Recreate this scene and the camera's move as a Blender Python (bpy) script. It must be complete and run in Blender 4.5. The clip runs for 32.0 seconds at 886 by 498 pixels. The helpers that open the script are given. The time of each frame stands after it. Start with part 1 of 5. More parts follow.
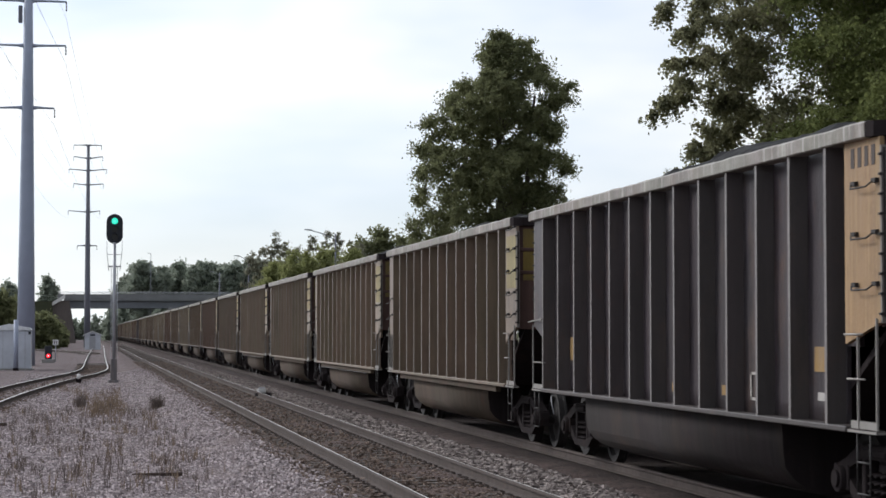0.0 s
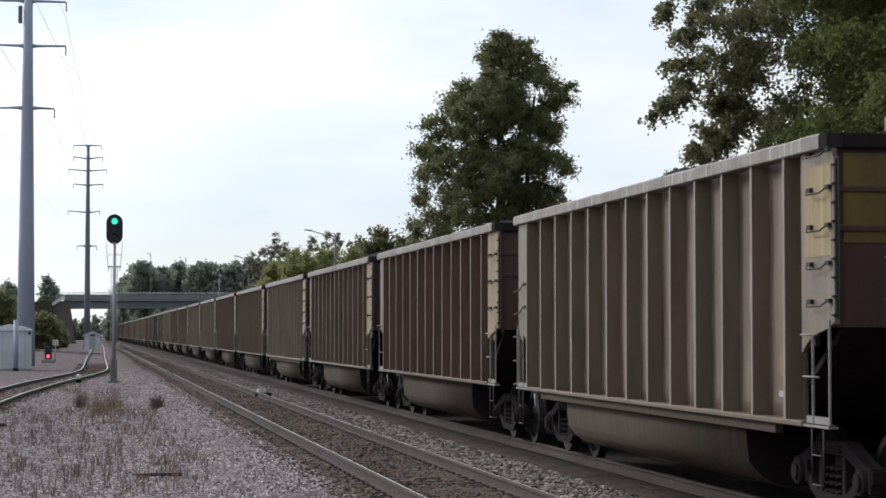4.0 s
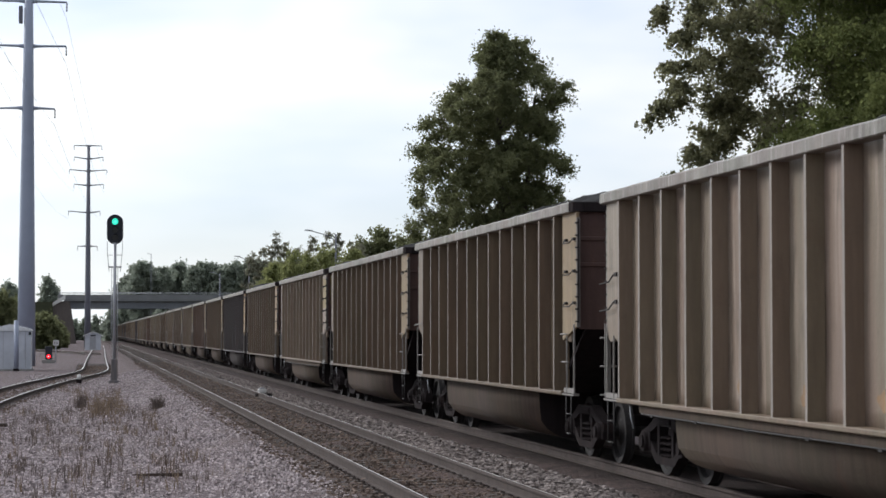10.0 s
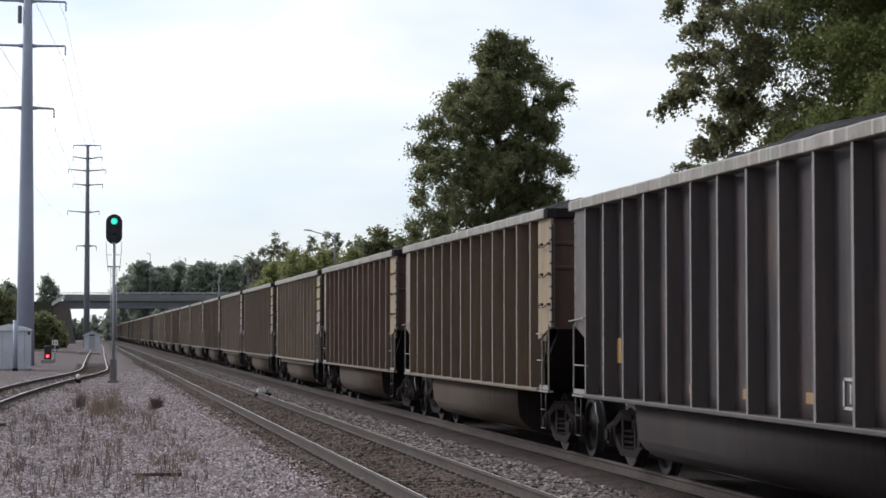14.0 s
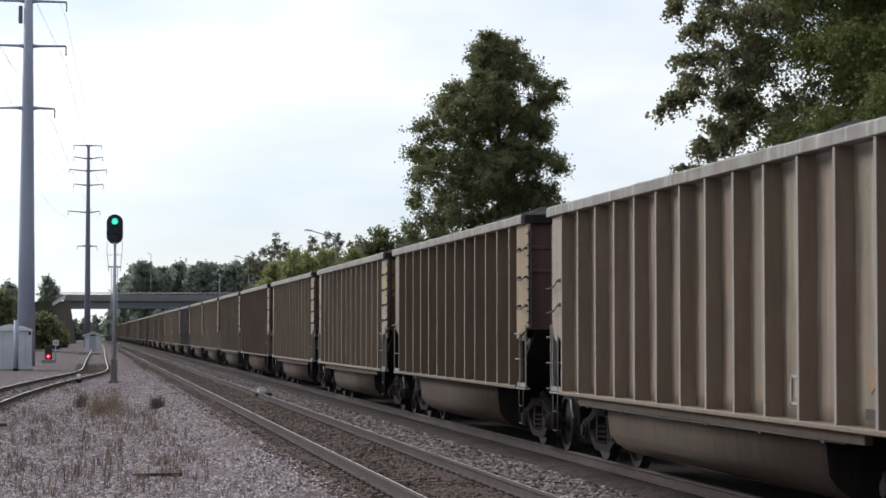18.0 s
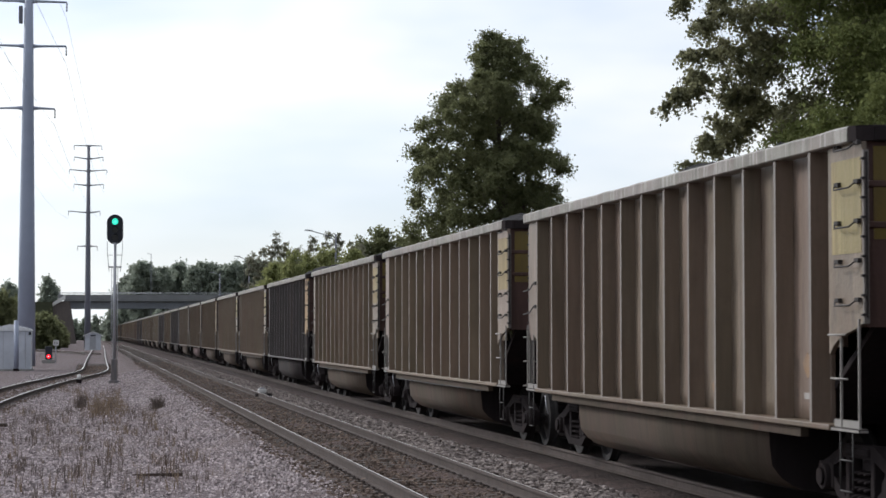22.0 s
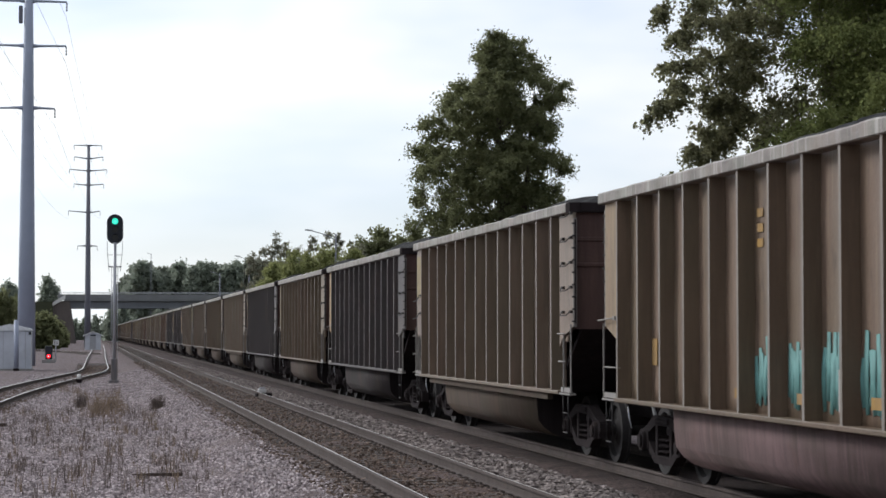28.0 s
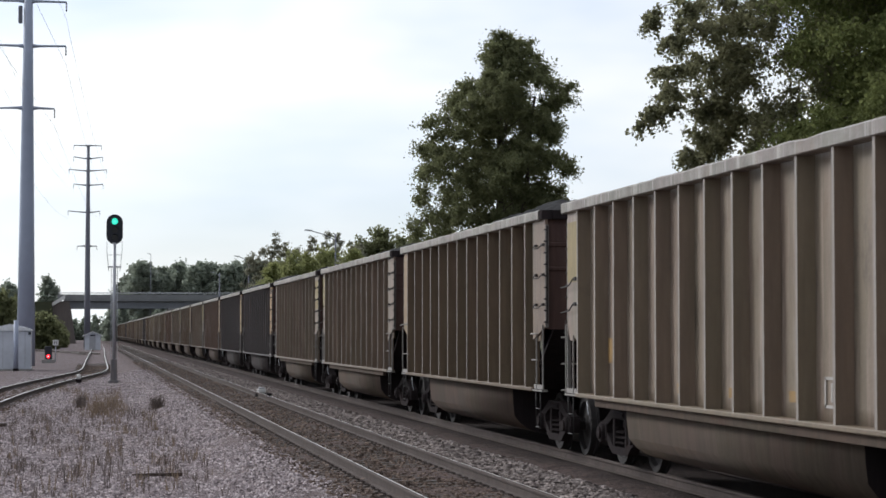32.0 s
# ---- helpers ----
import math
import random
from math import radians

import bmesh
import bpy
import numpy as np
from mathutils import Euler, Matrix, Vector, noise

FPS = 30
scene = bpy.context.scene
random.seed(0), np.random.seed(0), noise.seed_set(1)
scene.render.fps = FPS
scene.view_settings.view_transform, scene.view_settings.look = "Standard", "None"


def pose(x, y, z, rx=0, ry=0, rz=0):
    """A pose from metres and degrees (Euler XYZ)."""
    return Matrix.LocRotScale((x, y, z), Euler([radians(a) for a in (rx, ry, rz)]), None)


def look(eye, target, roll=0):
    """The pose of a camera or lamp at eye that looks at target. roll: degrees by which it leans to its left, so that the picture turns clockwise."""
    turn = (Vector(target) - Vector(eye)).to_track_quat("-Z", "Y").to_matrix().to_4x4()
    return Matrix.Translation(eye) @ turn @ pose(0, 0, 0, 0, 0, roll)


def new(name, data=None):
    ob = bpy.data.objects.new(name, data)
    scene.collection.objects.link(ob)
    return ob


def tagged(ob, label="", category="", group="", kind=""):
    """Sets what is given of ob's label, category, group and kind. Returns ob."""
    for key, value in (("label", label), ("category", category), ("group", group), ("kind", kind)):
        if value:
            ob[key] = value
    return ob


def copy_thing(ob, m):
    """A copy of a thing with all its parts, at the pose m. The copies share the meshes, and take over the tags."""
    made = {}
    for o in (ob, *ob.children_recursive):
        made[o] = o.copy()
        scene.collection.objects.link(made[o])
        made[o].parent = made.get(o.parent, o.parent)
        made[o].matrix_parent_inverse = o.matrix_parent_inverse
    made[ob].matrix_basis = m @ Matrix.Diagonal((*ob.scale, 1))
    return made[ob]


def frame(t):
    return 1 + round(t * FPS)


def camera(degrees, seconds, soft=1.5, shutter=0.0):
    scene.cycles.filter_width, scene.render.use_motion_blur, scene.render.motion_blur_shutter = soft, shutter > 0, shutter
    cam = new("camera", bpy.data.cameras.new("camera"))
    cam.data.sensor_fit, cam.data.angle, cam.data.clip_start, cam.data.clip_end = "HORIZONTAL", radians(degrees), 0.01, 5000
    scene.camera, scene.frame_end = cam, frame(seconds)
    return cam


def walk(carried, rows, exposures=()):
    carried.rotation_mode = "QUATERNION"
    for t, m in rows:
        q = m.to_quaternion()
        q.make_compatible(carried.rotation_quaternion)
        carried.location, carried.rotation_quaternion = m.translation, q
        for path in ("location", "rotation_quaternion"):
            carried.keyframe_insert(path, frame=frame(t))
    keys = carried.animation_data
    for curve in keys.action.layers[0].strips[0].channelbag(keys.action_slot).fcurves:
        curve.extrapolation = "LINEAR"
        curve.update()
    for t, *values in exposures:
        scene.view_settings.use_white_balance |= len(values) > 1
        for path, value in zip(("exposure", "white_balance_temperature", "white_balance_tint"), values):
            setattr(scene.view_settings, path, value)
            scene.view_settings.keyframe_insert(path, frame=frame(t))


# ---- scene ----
cam = camera(23.633, 32.0, soft=1.6, shutter=0.05)
EYE = Vector((0.0, 0.0, 1.879))


def shaken(t, a, b):
    """The tripod trembles in the wind: a row for walk() with small turns, in units of 1/3747."""
    yaw, tilt = 0.16575 - a / 3747, 0.03953 + b / 3747
    return t, look(EYE, EYE + Vector((math.sin(yaw) * math.cos(tilt), math.cos(yaw) * math.cos(tilt), math.sin(tilt))))


walk(cam, [
    shaken(0, -0.1, -0.8), shaken(0.5, 0.5, 1.3), shaken(1, -2.0, -0.5), shaken(1.5, 0.1, -0.1), shaken(2, -1.1, -0.1), shaken(2.5, 0.3, -0.1),
    shaken(3, 1.8, -0.1), shaken(3.5, -0.7, -0.1), shaken(5.5, 1.6, -1.2), shaken(6, 0.5, -1.6), shaken(6.5, 0.1, -0.1), shaken(7, 0.5, 2.4),
    shaken(7.5, 0.5, 0.7), shaken(8, 0.5, -1.6), shaken(8.5, -1.1, -1.8), shaken(9, 0.5, -0.1), shaken(9.5, 0.5, -0.1), shaken(10, 0.5, 0.1),
    shaken(10.5, -0.9, -0.5), shaken(11, -0.9, -0.1), shaken(11.5, 0.1, -0.1), shaken(12, -1.1, -0.1), shaken(12.5, -1.1, -0.1), shaken(13, -0.5, -0.1),
    shaken(13.5, -1.1, -0.1), shaken(14, -1.1, -0.3), shaken(14.5, 0.3, -0.1), shaken(16.5, 0.3, -0.1), shaken(17, 0.5, -0.1), shaken(17.5, -1.1, -0.1),
    shaken(18, 0.1, -0.1), shaken(18.5, -1.1, -0.1), shaken(19, 0.3, 0.7), shaken(19.5, -1.6, -2.0), shaken(20, 0.1, 0.5), shaken(20.5, -1.1, 1.4),
    shaken(21, -1.1, 1.4), shaken(21.5, -1.1, 0.5), shaken(22, 0.5, 0.1), shaken(22.5, -0.9, 1.4), shaken(23, 1.8, 1.4), shaken(23.5, 1.4, 1.3),
    shaken(24, 2.0, 0.3), shaken(24.5, 1.6, -0.8), shaken(25, 0.5, -0.1), shaken(25.5, -0.9, -0.1), shaken(27.5, 0.5, -0.1), shaken(28, 0.5, -0.3),
    shaken(28.5, 0.3, -0.1), shaken(29, 0.5, -0.1), shaken(29.5, 0.5, 1.3), shaken(30, 0.5, -0.1), shaken(30.5, 0.3, -0.1), shaken(31, 1.4, -1.2),
    shaken(31.5, -0.3, -0.1), shaken(32, -0.1, -0.1),
])

# ---- world and light: a bright overcast sky with thin blue gaps ----
world = bpy.data.worlds.new("overcast_sky")
scene.world = world
world.use_nodes = True
wn, wl = world.node_tree.nodes, world.node_tree.links
wn.clear()
w_out = wn.new("ShaderNodeOutputWorld")
w_bg = wn.new("ShaderNodeBackground")
w_sky = wn.new("ShaderNodeTexSky")
w_sky.sky_type, w_sky.sun_disc = "NISHITA", False
w_sky.sun_elevation, w_sky.sun_rotation = radians(31), radians(-46)
w_gain = wn.new("ShaderNodeMixRGB")
w_gain.blend_type = "MULTIPLY"
w_gain.inputs[0].default_value = 1.0
w_gain.inputs[2].default_value = (0.93, 1.08, 1.50, 1)
w_co = wn.new("ShaderNodeTexCoord")
w_map = wn.new("ShaderNodeMapping")
w_map.inputs["Scale"].default_value = (3.0, 3.0, 9.0)
w_noise = wn.new("ShaderNodeTexNoise")
w_noise.inputs["Scale"].default_value, w_noise.inputs["Detail"].default_value = 1.3, 4.0
w_ramp = wn.new("ShaderNodeValToRGB")
w_ramp.color_ramp.elements[0].position, w_ramp.color_ramp.elements[1].position = 0.30, 0.60
w_mix = wn.new("ShaderNodeMixRGB")
# the cloud is brighter towards the hidden sun
SUN_WAY = Vector((-0.62, 0.60, 0.52)).normalized()
w_dot = wn.new("ShaderNodeVectorMath")
w_dot.operation = "DOT_PRODUCT"
w_dot.inputs[1].default_value = SUN_WAY
w_glow = wn.new("ShaderNodeMapRange")
w_glow.inputs["From Min"].default_value, w_glow.inputs["From Max"].default_value = -0.6, 1.0
w_glow.inputs["To Min"].default_value, w_glow.inputs["To Max"].default_value = 0.40, 1.36
w_cloud = wn.new("ShaderNodeMixRGB")
w_cloud.blend_type = "MULTIPLY"
w_cloud.inputs[0].default_value = 1.0
w_cloud.inputs[1].default_value = (9.45, 9.8, 10.05, 1)
wl.new(w_co.outputs["Generated"], w_dot.inputs[0])
wl.new(w_dot.outputs["Value"], w_glow.inputs["Value"])
wl.new(w_glow.outputs["Result"], w_cloud.inputs[2])
wl.new(w_cloud.outputs["Color"], w_mix.inputs[2])
wl.new(w_co.outputs["Generated"], w_map.inputs["Vector"])
wl.new(w_map.outputs["Vector"], w_noise.inputs["Vector"])
wl.new(w_noise.outputs["Fac"], w_ramp.inputs["Fac"])
wl.new(w_sky.outputs["Color"], w_gain.inputs[1])
w_cov = wn.new("ShaderNodeMath")
w_cov.operation, w_cov.use_clamp = "MULTIPLY_ADD", True
w_cov.inputs[1].default_value, w_cov.inputs[2].default_value = 0.64, 0.36
wl.new(w_ramp.outputs["Color"], w_cov.inputs[0])
wl.new(w_cov.outputs["Value"], w_mix.inputs[0])
wl.new(w_gain.outputs["Color"], w_mix.inputs[1])
wl.new(w_mix.outputs["Color"], w_bg.inputs["Color"])
w_bg.inputs["Strength"].default_value = 0.1
wl.new(w_bg.outputs["Background"], w_out.inputs["Surface"])

sun_data = bpy.data.lights.new("sun", "SUN")
sun_data.energy, sun_data.angle, sun_data.color = 2.0, radians(16), (1.0, 0.98, 0.965)
sun = new("sun", sun_data)
sun.matrix_world = look(Vector((8, 40, 0)) + 100 * SUN_WAY, (8, 40, 0))


# ---- materials ----
class Graph:
    """A short hand for node trees."""

    def __init__(self, name):
        self.mat = bpy.data.materials.new(name)
        self.mat.use_nodes = True
        self.n, self.l = self.mat.node_tree.nodes, self.mat.node_tree.links
        self.bsdf = self.n["Principled BSDF"]
        self.out = self.n["Material Output"]
        self.co = self.n.new("ShaderNodeTexCoord").outputs["Object"]

    def link(self, a, b):
        self.l.new(a, b)

    def space(self, scale=(1, 1, 1), jitter=False):
        m = self.n.new("ShaderNodeMapping")
        m.inputs["Scale"].default_value = scale
        self.link(self.co, m.inputs["Vector"])
        if jitter:
            info = self.n.new("ShaderNodeObjectInfo")
            mul = self.n.new("ShaderNodeMath")
            mul.operation = "MULTIPLY"
            mul.inputs[1].default_value = 40.0
            self.link(info.outputs["Random"], mul.inputs[0])
            self.link(mul.outputs[0], m.inputs["Location"])
        return m.outputs["Vector"]

    def noise(self, vec, scale, detail=4.0, rough=0.55):
        t = self.n.new("ShaderNodeTexNoise")
        t.inputs["Scale"].default_value, t.inputs["Detail"].default_value, t.inputs["Roughness"].default_value = scale, detail, rough
        self.link(vec, t.inputs["Vector"])
        return t.outputs["Fac"]

    def voronoi(self, vec, scale, feature="F1"):
        t = self.n.new("ShaderNodeTexVoronoi")
        t.feature = feature
        t.inputs["Scale"].default_value = scale
        self.link(vec, t.inputs["Vector"])
        return t

    def step(self, fac, lo, hi):
        r = self.n.new("ShaderNodeMapRange")
        r.inputs["From Min"].default_value, r.inputs["From Max"].default_value = lo, hi
        self.link(fac, r.inputs["Value"])
        return r.outputs["Result"]

    def math(self, op, a, b):
        m = self.n.new("ShaderNodeMath")
        m.operation = op
        for k, v in enumerate((a, b)):
            if isinstance(v, (int, float)):
                m.inputs[k].default_value = v
            else:
                self.link(v, m.inputs[k])
        return m.outputs[0]

    def mix(self, fac, a, b, mode="MIX"):
        m = self.n.new("ShaderNodeMixRGB")
        m.blend_type = mode
        for k, v in enumerate((fac, a, b)):
            if isinstance(v, tuple):
                m.inputs[k].default_value = (*v, 1)
            elif isinstance(v, (int, float)):
                m.inputs[k].default_value = v
            else:
                self.link(v, m.inputs[k])
        return m.outputs["Color"]

    def done(self, color, rough=0.8, metal=0.0, bump=None, strength=0.3, distance=0.02, spec=None):
        if isinstance(color, tuple):
            self.bsdf.inputs["Base Color"].default_value = (*color, 1)
        else:
            self.link(color, self.bsdf.inputs["Base Color"])
        self.bsdf.inputs["Roughness"].default_value = rough
        self.bsdf.inputs["Metallic"].default_value = metal
        if spec is not None:
            self.bsdf.inputs["Specular IOR Level"].default_value = spec
        if bump is not None:
            b = self.n.new("ShaderNodeBump")
            b.inputs["Strength"].default_value, b.inputs["Distance"].default_value = strength, distance
            self.link(bump, b.inputs["Height"])
            self.link(b.outputs["Normal"], self.bsdf.inputs["Normal"])
        return self.mat


def shade(c, k):
    return tuple(v * k for v in c)


def weathered(name, base, dust=(0.30, 0.24, 0.18), dust_amount=0.5, rust=(0.11, 0.05, 0.03), rust_amount=0.25, rough=0.6, metal=0.0, coarse=0.7, streaks=0.5, spec=None, blotch=0.0):
    """Old paint or bare metal: broad patches of dust, streaks that run down, and rust spots."""
    g = Graph(name)
    v = g.space(jitter=True)
    streak = g.noise(g.space((2.6, 2.6, 0.28), jitter=True), 2.2, 5.0, 0.65)
    broad = g.noise(v, coarse, 4.0)
    fine = g.noise(v, 22.0, 3.0)
    drip = g.noise(g.space((7.0, 7.0, 0.5), jitter=True), 1.7, 4.0, 0.6)
    c = g.mix(g.math("MULTIPLY", g.step(broad, 0.32, 0.72), dust_amount), base, dust)
    c = g.mix(g.math("MULTIPLY", g.step(streak, 0.42, 0.72), streaks), c, shade(base, 0.45))
    c = g.mix(g.math("MULTIPLY", g.step(drip, 0.50, 0.72), streaks * 0.6), c, tuple(min(0.8, k * 1.35) for k in dust))
    c = g.mix(g.math("MULTIPLY", g.step(g.noise(v, 1.9, 6.0, 0.65), 0.58, 0.70), rust_amount), c, rust)
    if blotch:
        tint = g.noise(g.space((1.0, 1.15, 0.10), jitter=True), 0.85, 3.0, 0.6)
        c = g.mix(g.step(tint, 0.42, 0.58), g.mix(1.0, c, (0.97, 0.99, 0.91), "MULTIPLY"), g.mix(1.0, c, (1.08, 0.995, 0.985), "MULTIPLY"))
        c = g.mix(g.math("MULTIPLY", g.step(g.noise(g.space((1.3, 1.0, 0.5), jitter=True), 0.9, 5.0, 0.7), 0.52, 0.72), blotch * 0.6), c, (0.20, 0.122, 0.078))
        c = g.mix(g.math("MULTIPLY", g.step(g.noise(g.space((1.0, 1.6, 0.9), jitter=True), 2.3, 6.0, 0.7), 0.55, 0.68), blotch * 0.75), c, shade(base, 0.45))
        c = g.mix(g.math("MULTIPLY", g.step(g.noise(g.space((1.0, 9.0, 0.5), jitter=True), 1.2, 4.0, 0.6), 0.54, 0.68), blotch), c, tuple(min(0.6, k * 1.6) for k in base))
    c = g.mix(g.math("MULTIPLY", fine, 0.28), c, shade(base, 0.6))
    return g.done(c, rough, metal, g.math("ADD", fine, g.math("MULTIPLY", broad, 2.0)), 0.2, 0.02, spec)


def leafy(name, dark, light, backlit=0.35):
    g = Graph(name)
    geo = g.n.new("ShaderNodeNewGeometry")
    patch = g.noise(g.space(), 0.5, 3.0)
    c = g.mix(geo.outputs["Random Per Island"], dark, light)
    c = g.mix(g.step(patch, 0.4, 0.7), c, shade(light, 0.9))
    g.done(c, 0.75, 0.0, spec=0.1)
    tr = g.n.new("ShaderNodeBsdfTranslucent")
    g.link(c, tr.inputs["Color"])
    mx = g.n.new("ShaderNodeMixShader")
    mx.inputs[0].default_value = backlit
    g.link(g.bsdf.outputs[0], mx.inputs[1])
    g.link(tr.outputs[0], mx.inputs[2])
    g.link(mx.outputs[0], g.out.inputs["Surface"])
    return g.mat


def barky(name, base):
    g = Graph(name)
    f = g.noise(g.space((4, 4, 0.6)), 5.0, 6.0, 0.6)
    return g.done(g.mix(f, shade(base, 0.45), shade(base, 1.4)), 0.9, 0.0, f, 0.6, 0.03)


def plain(name, base, rough=0.6, metal=0.0, wear=0.35, scale=6.0):
    g = Graph(name)
    v = g.space(jitter=True)
    f = g.noise(v, scale, 5.0, 0.6)
    c = g.mix(g.math("MULTIPLY", g.step(f, 0.35, 0.75), wear), base, shade(base, 0.45))
    return g.done(c, rough, metal, f, 0.1, 0.01)


def glowing(name, color, strength):
    g = Graph(name)
    g.bsdf.inputs["Emission Color"].default_value = (*color, 1)
    g.bsdf.inputs["Emission Strength"].default_value = strength
    return g.done(color, 0.3)


TRACK_X, TRAIN_X = 4.546, 8.331


def gravel_material():
    """Pinkish-grey gravel on the yard, darker with distance, oily brown ballast in the tracks, weeds and soil far out
    to the sides.
    """
    g = Graph("gravel")
    v = g.space()
    sep = g.n.new("ShaderNodeSeparateXYZ")
    g.link(v, sep.inputs[0])
    cells = g.voronoi(v, 17.0)
    cell2 = g.voronoi(v, 34.0)
    tone = g.n.new("ShaderNodeSeparateColor")
    g.link(cells.outputs["Color"], tone.inputs[0])
    broad = g.noise(v, 0.35, 5.0, 0.6)
    mid = g.noise(v, 2.2, 5.0, 0.65)
    c = g.mix(tone.outputs[0], (0.095, 0.078, 0.080), (0.42, 0.37, 0.375))
    c = g.mix(g.math("MULTIPLY", g.step(mid, 0.42, 0.68), 0.6), c, (0.15, 0.125, 0.12))
    c = g.mix(g.math("MULTIPLY", g.step(broad, 0.52, 0.66), 0.45), c, (0.20, 0.165, 0.125))
    wob = g.math("MULTIPLY", g.math("SUBTRACT", mid, 0.5), 0.9)
    xx = g.math("ADD", sep.outputs[0], wob)
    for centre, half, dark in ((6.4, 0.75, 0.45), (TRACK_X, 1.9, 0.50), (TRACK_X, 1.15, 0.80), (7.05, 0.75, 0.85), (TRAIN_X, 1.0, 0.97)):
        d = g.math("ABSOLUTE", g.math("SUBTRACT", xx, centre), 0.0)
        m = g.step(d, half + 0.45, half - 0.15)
        # near-black stone under the train puts the cars' shade into the ballast
        bed_shade = 0.38 if centre == TRAIN_X else 0.95 if centre > 7 else 1.15
        stone = g.mix(tone.outputs[1], shade((0.045, 0.033, 0.029), bed_shade), shade((0.135, 0.098, 0.082), bed_shade))
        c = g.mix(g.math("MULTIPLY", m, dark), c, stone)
    # gravel grows darker with distance along the track
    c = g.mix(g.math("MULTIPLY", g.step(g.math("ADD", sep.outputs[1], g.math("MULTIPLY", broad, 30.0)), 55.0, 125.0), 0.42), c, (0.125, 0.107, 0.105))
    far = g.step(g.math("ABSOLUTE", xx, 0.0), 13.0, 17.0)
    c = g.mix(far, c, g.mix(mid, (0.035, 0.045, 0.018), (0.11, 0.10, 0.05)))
    c = g.mix(1.0, c, (0.80, 0.75, 0.77), "MULTIPLY")
    h = g.math("ADD", g.math("MULTIPLY", cells.outputs["Distance"], -0.8), g.math("MULTIPLY", cell2.outputs["Distance"], -0.4))
    return g.done(c, 0.95, 0.0, h, 0.9, 0.05, spec=0.2)


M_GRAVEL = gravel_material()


def stone_material(name, dark, light):
    g = Graph(name)
    geo = g.n.new("ShaderNodeNewGeometry")
    c = g.mix(geo.outputs["Random Per Island"], dark, light)
    f = g.noise(g.space(), 40.0, 3.0)
    return g.done(g.mix(g.math("MULTIPLY", f, 0.5), c, shade(dark, 0.8)), 0.92, 0.0, spec=0.2)


M_STONE = stone_material("crushed_stone", (0.135, 0.112, 0.114), (0.90, 0.79, 0.80))
M_STONE_GREY = stone_material("grey_ballast_stone", (0.085, 0.070, 0.067), (0.52, 0.45, 0.42))
M_STONE_OILY = stone_material("oily_stone", (0.070, 0.051, 0.043), (0.30, 0.225, 0.185))
M_TIE = plain("creosoted_wood", (0.066, 0.050, 0.042), 0.9, 0.0, 0.6, 9.0)
M_RAIL_SIDE = weathered("rail_side", (0.082, 0.066, 0.060), (0.118, 0.096, 0.088), 0.5, rust_amount=0.2, rough=0.85, spec=0.15)
# worn near and siding rail heads: sky sheen is painted as a pale base
M_RAIL_TOP = plain("rail_head", (0.66, 0.635, 0.62), 0.34, 0.12, 0.2, 3.0)
M_RAIL_TRAIN = plain("rail_head_dusty", (0.085, 0.066, 0.060), 0.7, 0.1, 0.4, 2.0)
M_RAIL_SHEEN = plain("rail_head_sheen", (0.70, 0.68, 0.66), 0.4, 0.15, 0.6, 0.7)
M_STEEL_DARK = weathered("grimy_steel", (0.024, 0.019, 0.020), (0.036, 0.029, 0.029), 0.5, rust_amount=0.1, rough=0.88, spec=0.08)
M_WHEEL = plain("wheel_steel", (0.018, 0.015, 0.015), 0.85, 0.0, 0.5)
M_COAL = stone_material("coal", (0.010, 0.010, 0.011), (0.035, 0.035, 0.037))
M_GALV = plain("galvanised_steel", (0.42, 0.43, 0.46), 0.5, 0.4, 0.3, 3.0)
M_POLE = plain("blue_grey_pole_steel", (0.37, 0.41, 0.52), 0.6, 0.15, 0.25, 0.8)
M_POLE_FAR = plain("dark_pole_steel", (0.20, 0.205, 0.245), 0.7, 0.2, 0.3, 0.8)
M_WIRE = plain("aluminium_wire", (0.30, 0.30, 0.34), 0.6, 0.3, 0.1)
M_GLASS_INS = plain("insulator_porcelain", (0.16, 0.15, 0.17), 0.3)
M_CABINET = plain("painted_silver_cabinet", (0.60, 0.63, 0.69), 0.55, 0.2, 0.35, 1.4)
M_CONCRETE = weathered("concrete", (0.33, 0.32, 0.31), (0.26, 0.25, 0.24), 0.6, (0.14, 0.13, 0.12), 0.4, 0.9, coarse=0.3)
# bridge deck and girders are lightened: the haze before them is painted in
M_DECK = plain("weathered_bridge_concrete", (0.215, 0.217, 0.22), 0.9, 0.0, 0.4, 0.5)
M_GIRDER = plain("hazy_girder_paint", (0.18, 0.19, 0.205), 0.7, 0.0, 0.35, 0.4)
M_BLACK = plain("black_paint", (0.015, 0.018, 0.027), 0.5, 0.0, 0.2)
M_GREEN = glowing("green_lamp", (0.04, 0.78, 0.56), 1.0)
M_GREEN_CORE = glowing("green_lamp_core", (0.10, 0.90, 0.70), 1.15)
M_RED = glowing("red_lamp", (1.0, 0.01, 0.02), 3.0)
M_RED_CORE = glowing("red_lamp_core", (1.0, 0.35, 0.42), 2.5)
M_DARKLENS = plain("unlit_lens", (0.02, 0.02, 0.022), 0.12)
M_WHITE = plain("white_paint", (0.72, 0.71, 0.70), 0.6, 0.0, 0.35)
M_ORANGE = plain("orange_plastic", (0.80, 0.16, 0.05), 0.5)
M_BARK = barky("bark", (0.10, 0.08, 0.065))
M_LEAF_DARK = leafy("dark_tree_leaf", (0.158, 0.172, 0.090), (0.215, 0.226, 0.118), 0.6)
M_LEAF_OAK = leafy("oak_leaf", (0.168, 0.172, 0.106), (0.285, 0.28, 0.165), 0.6)
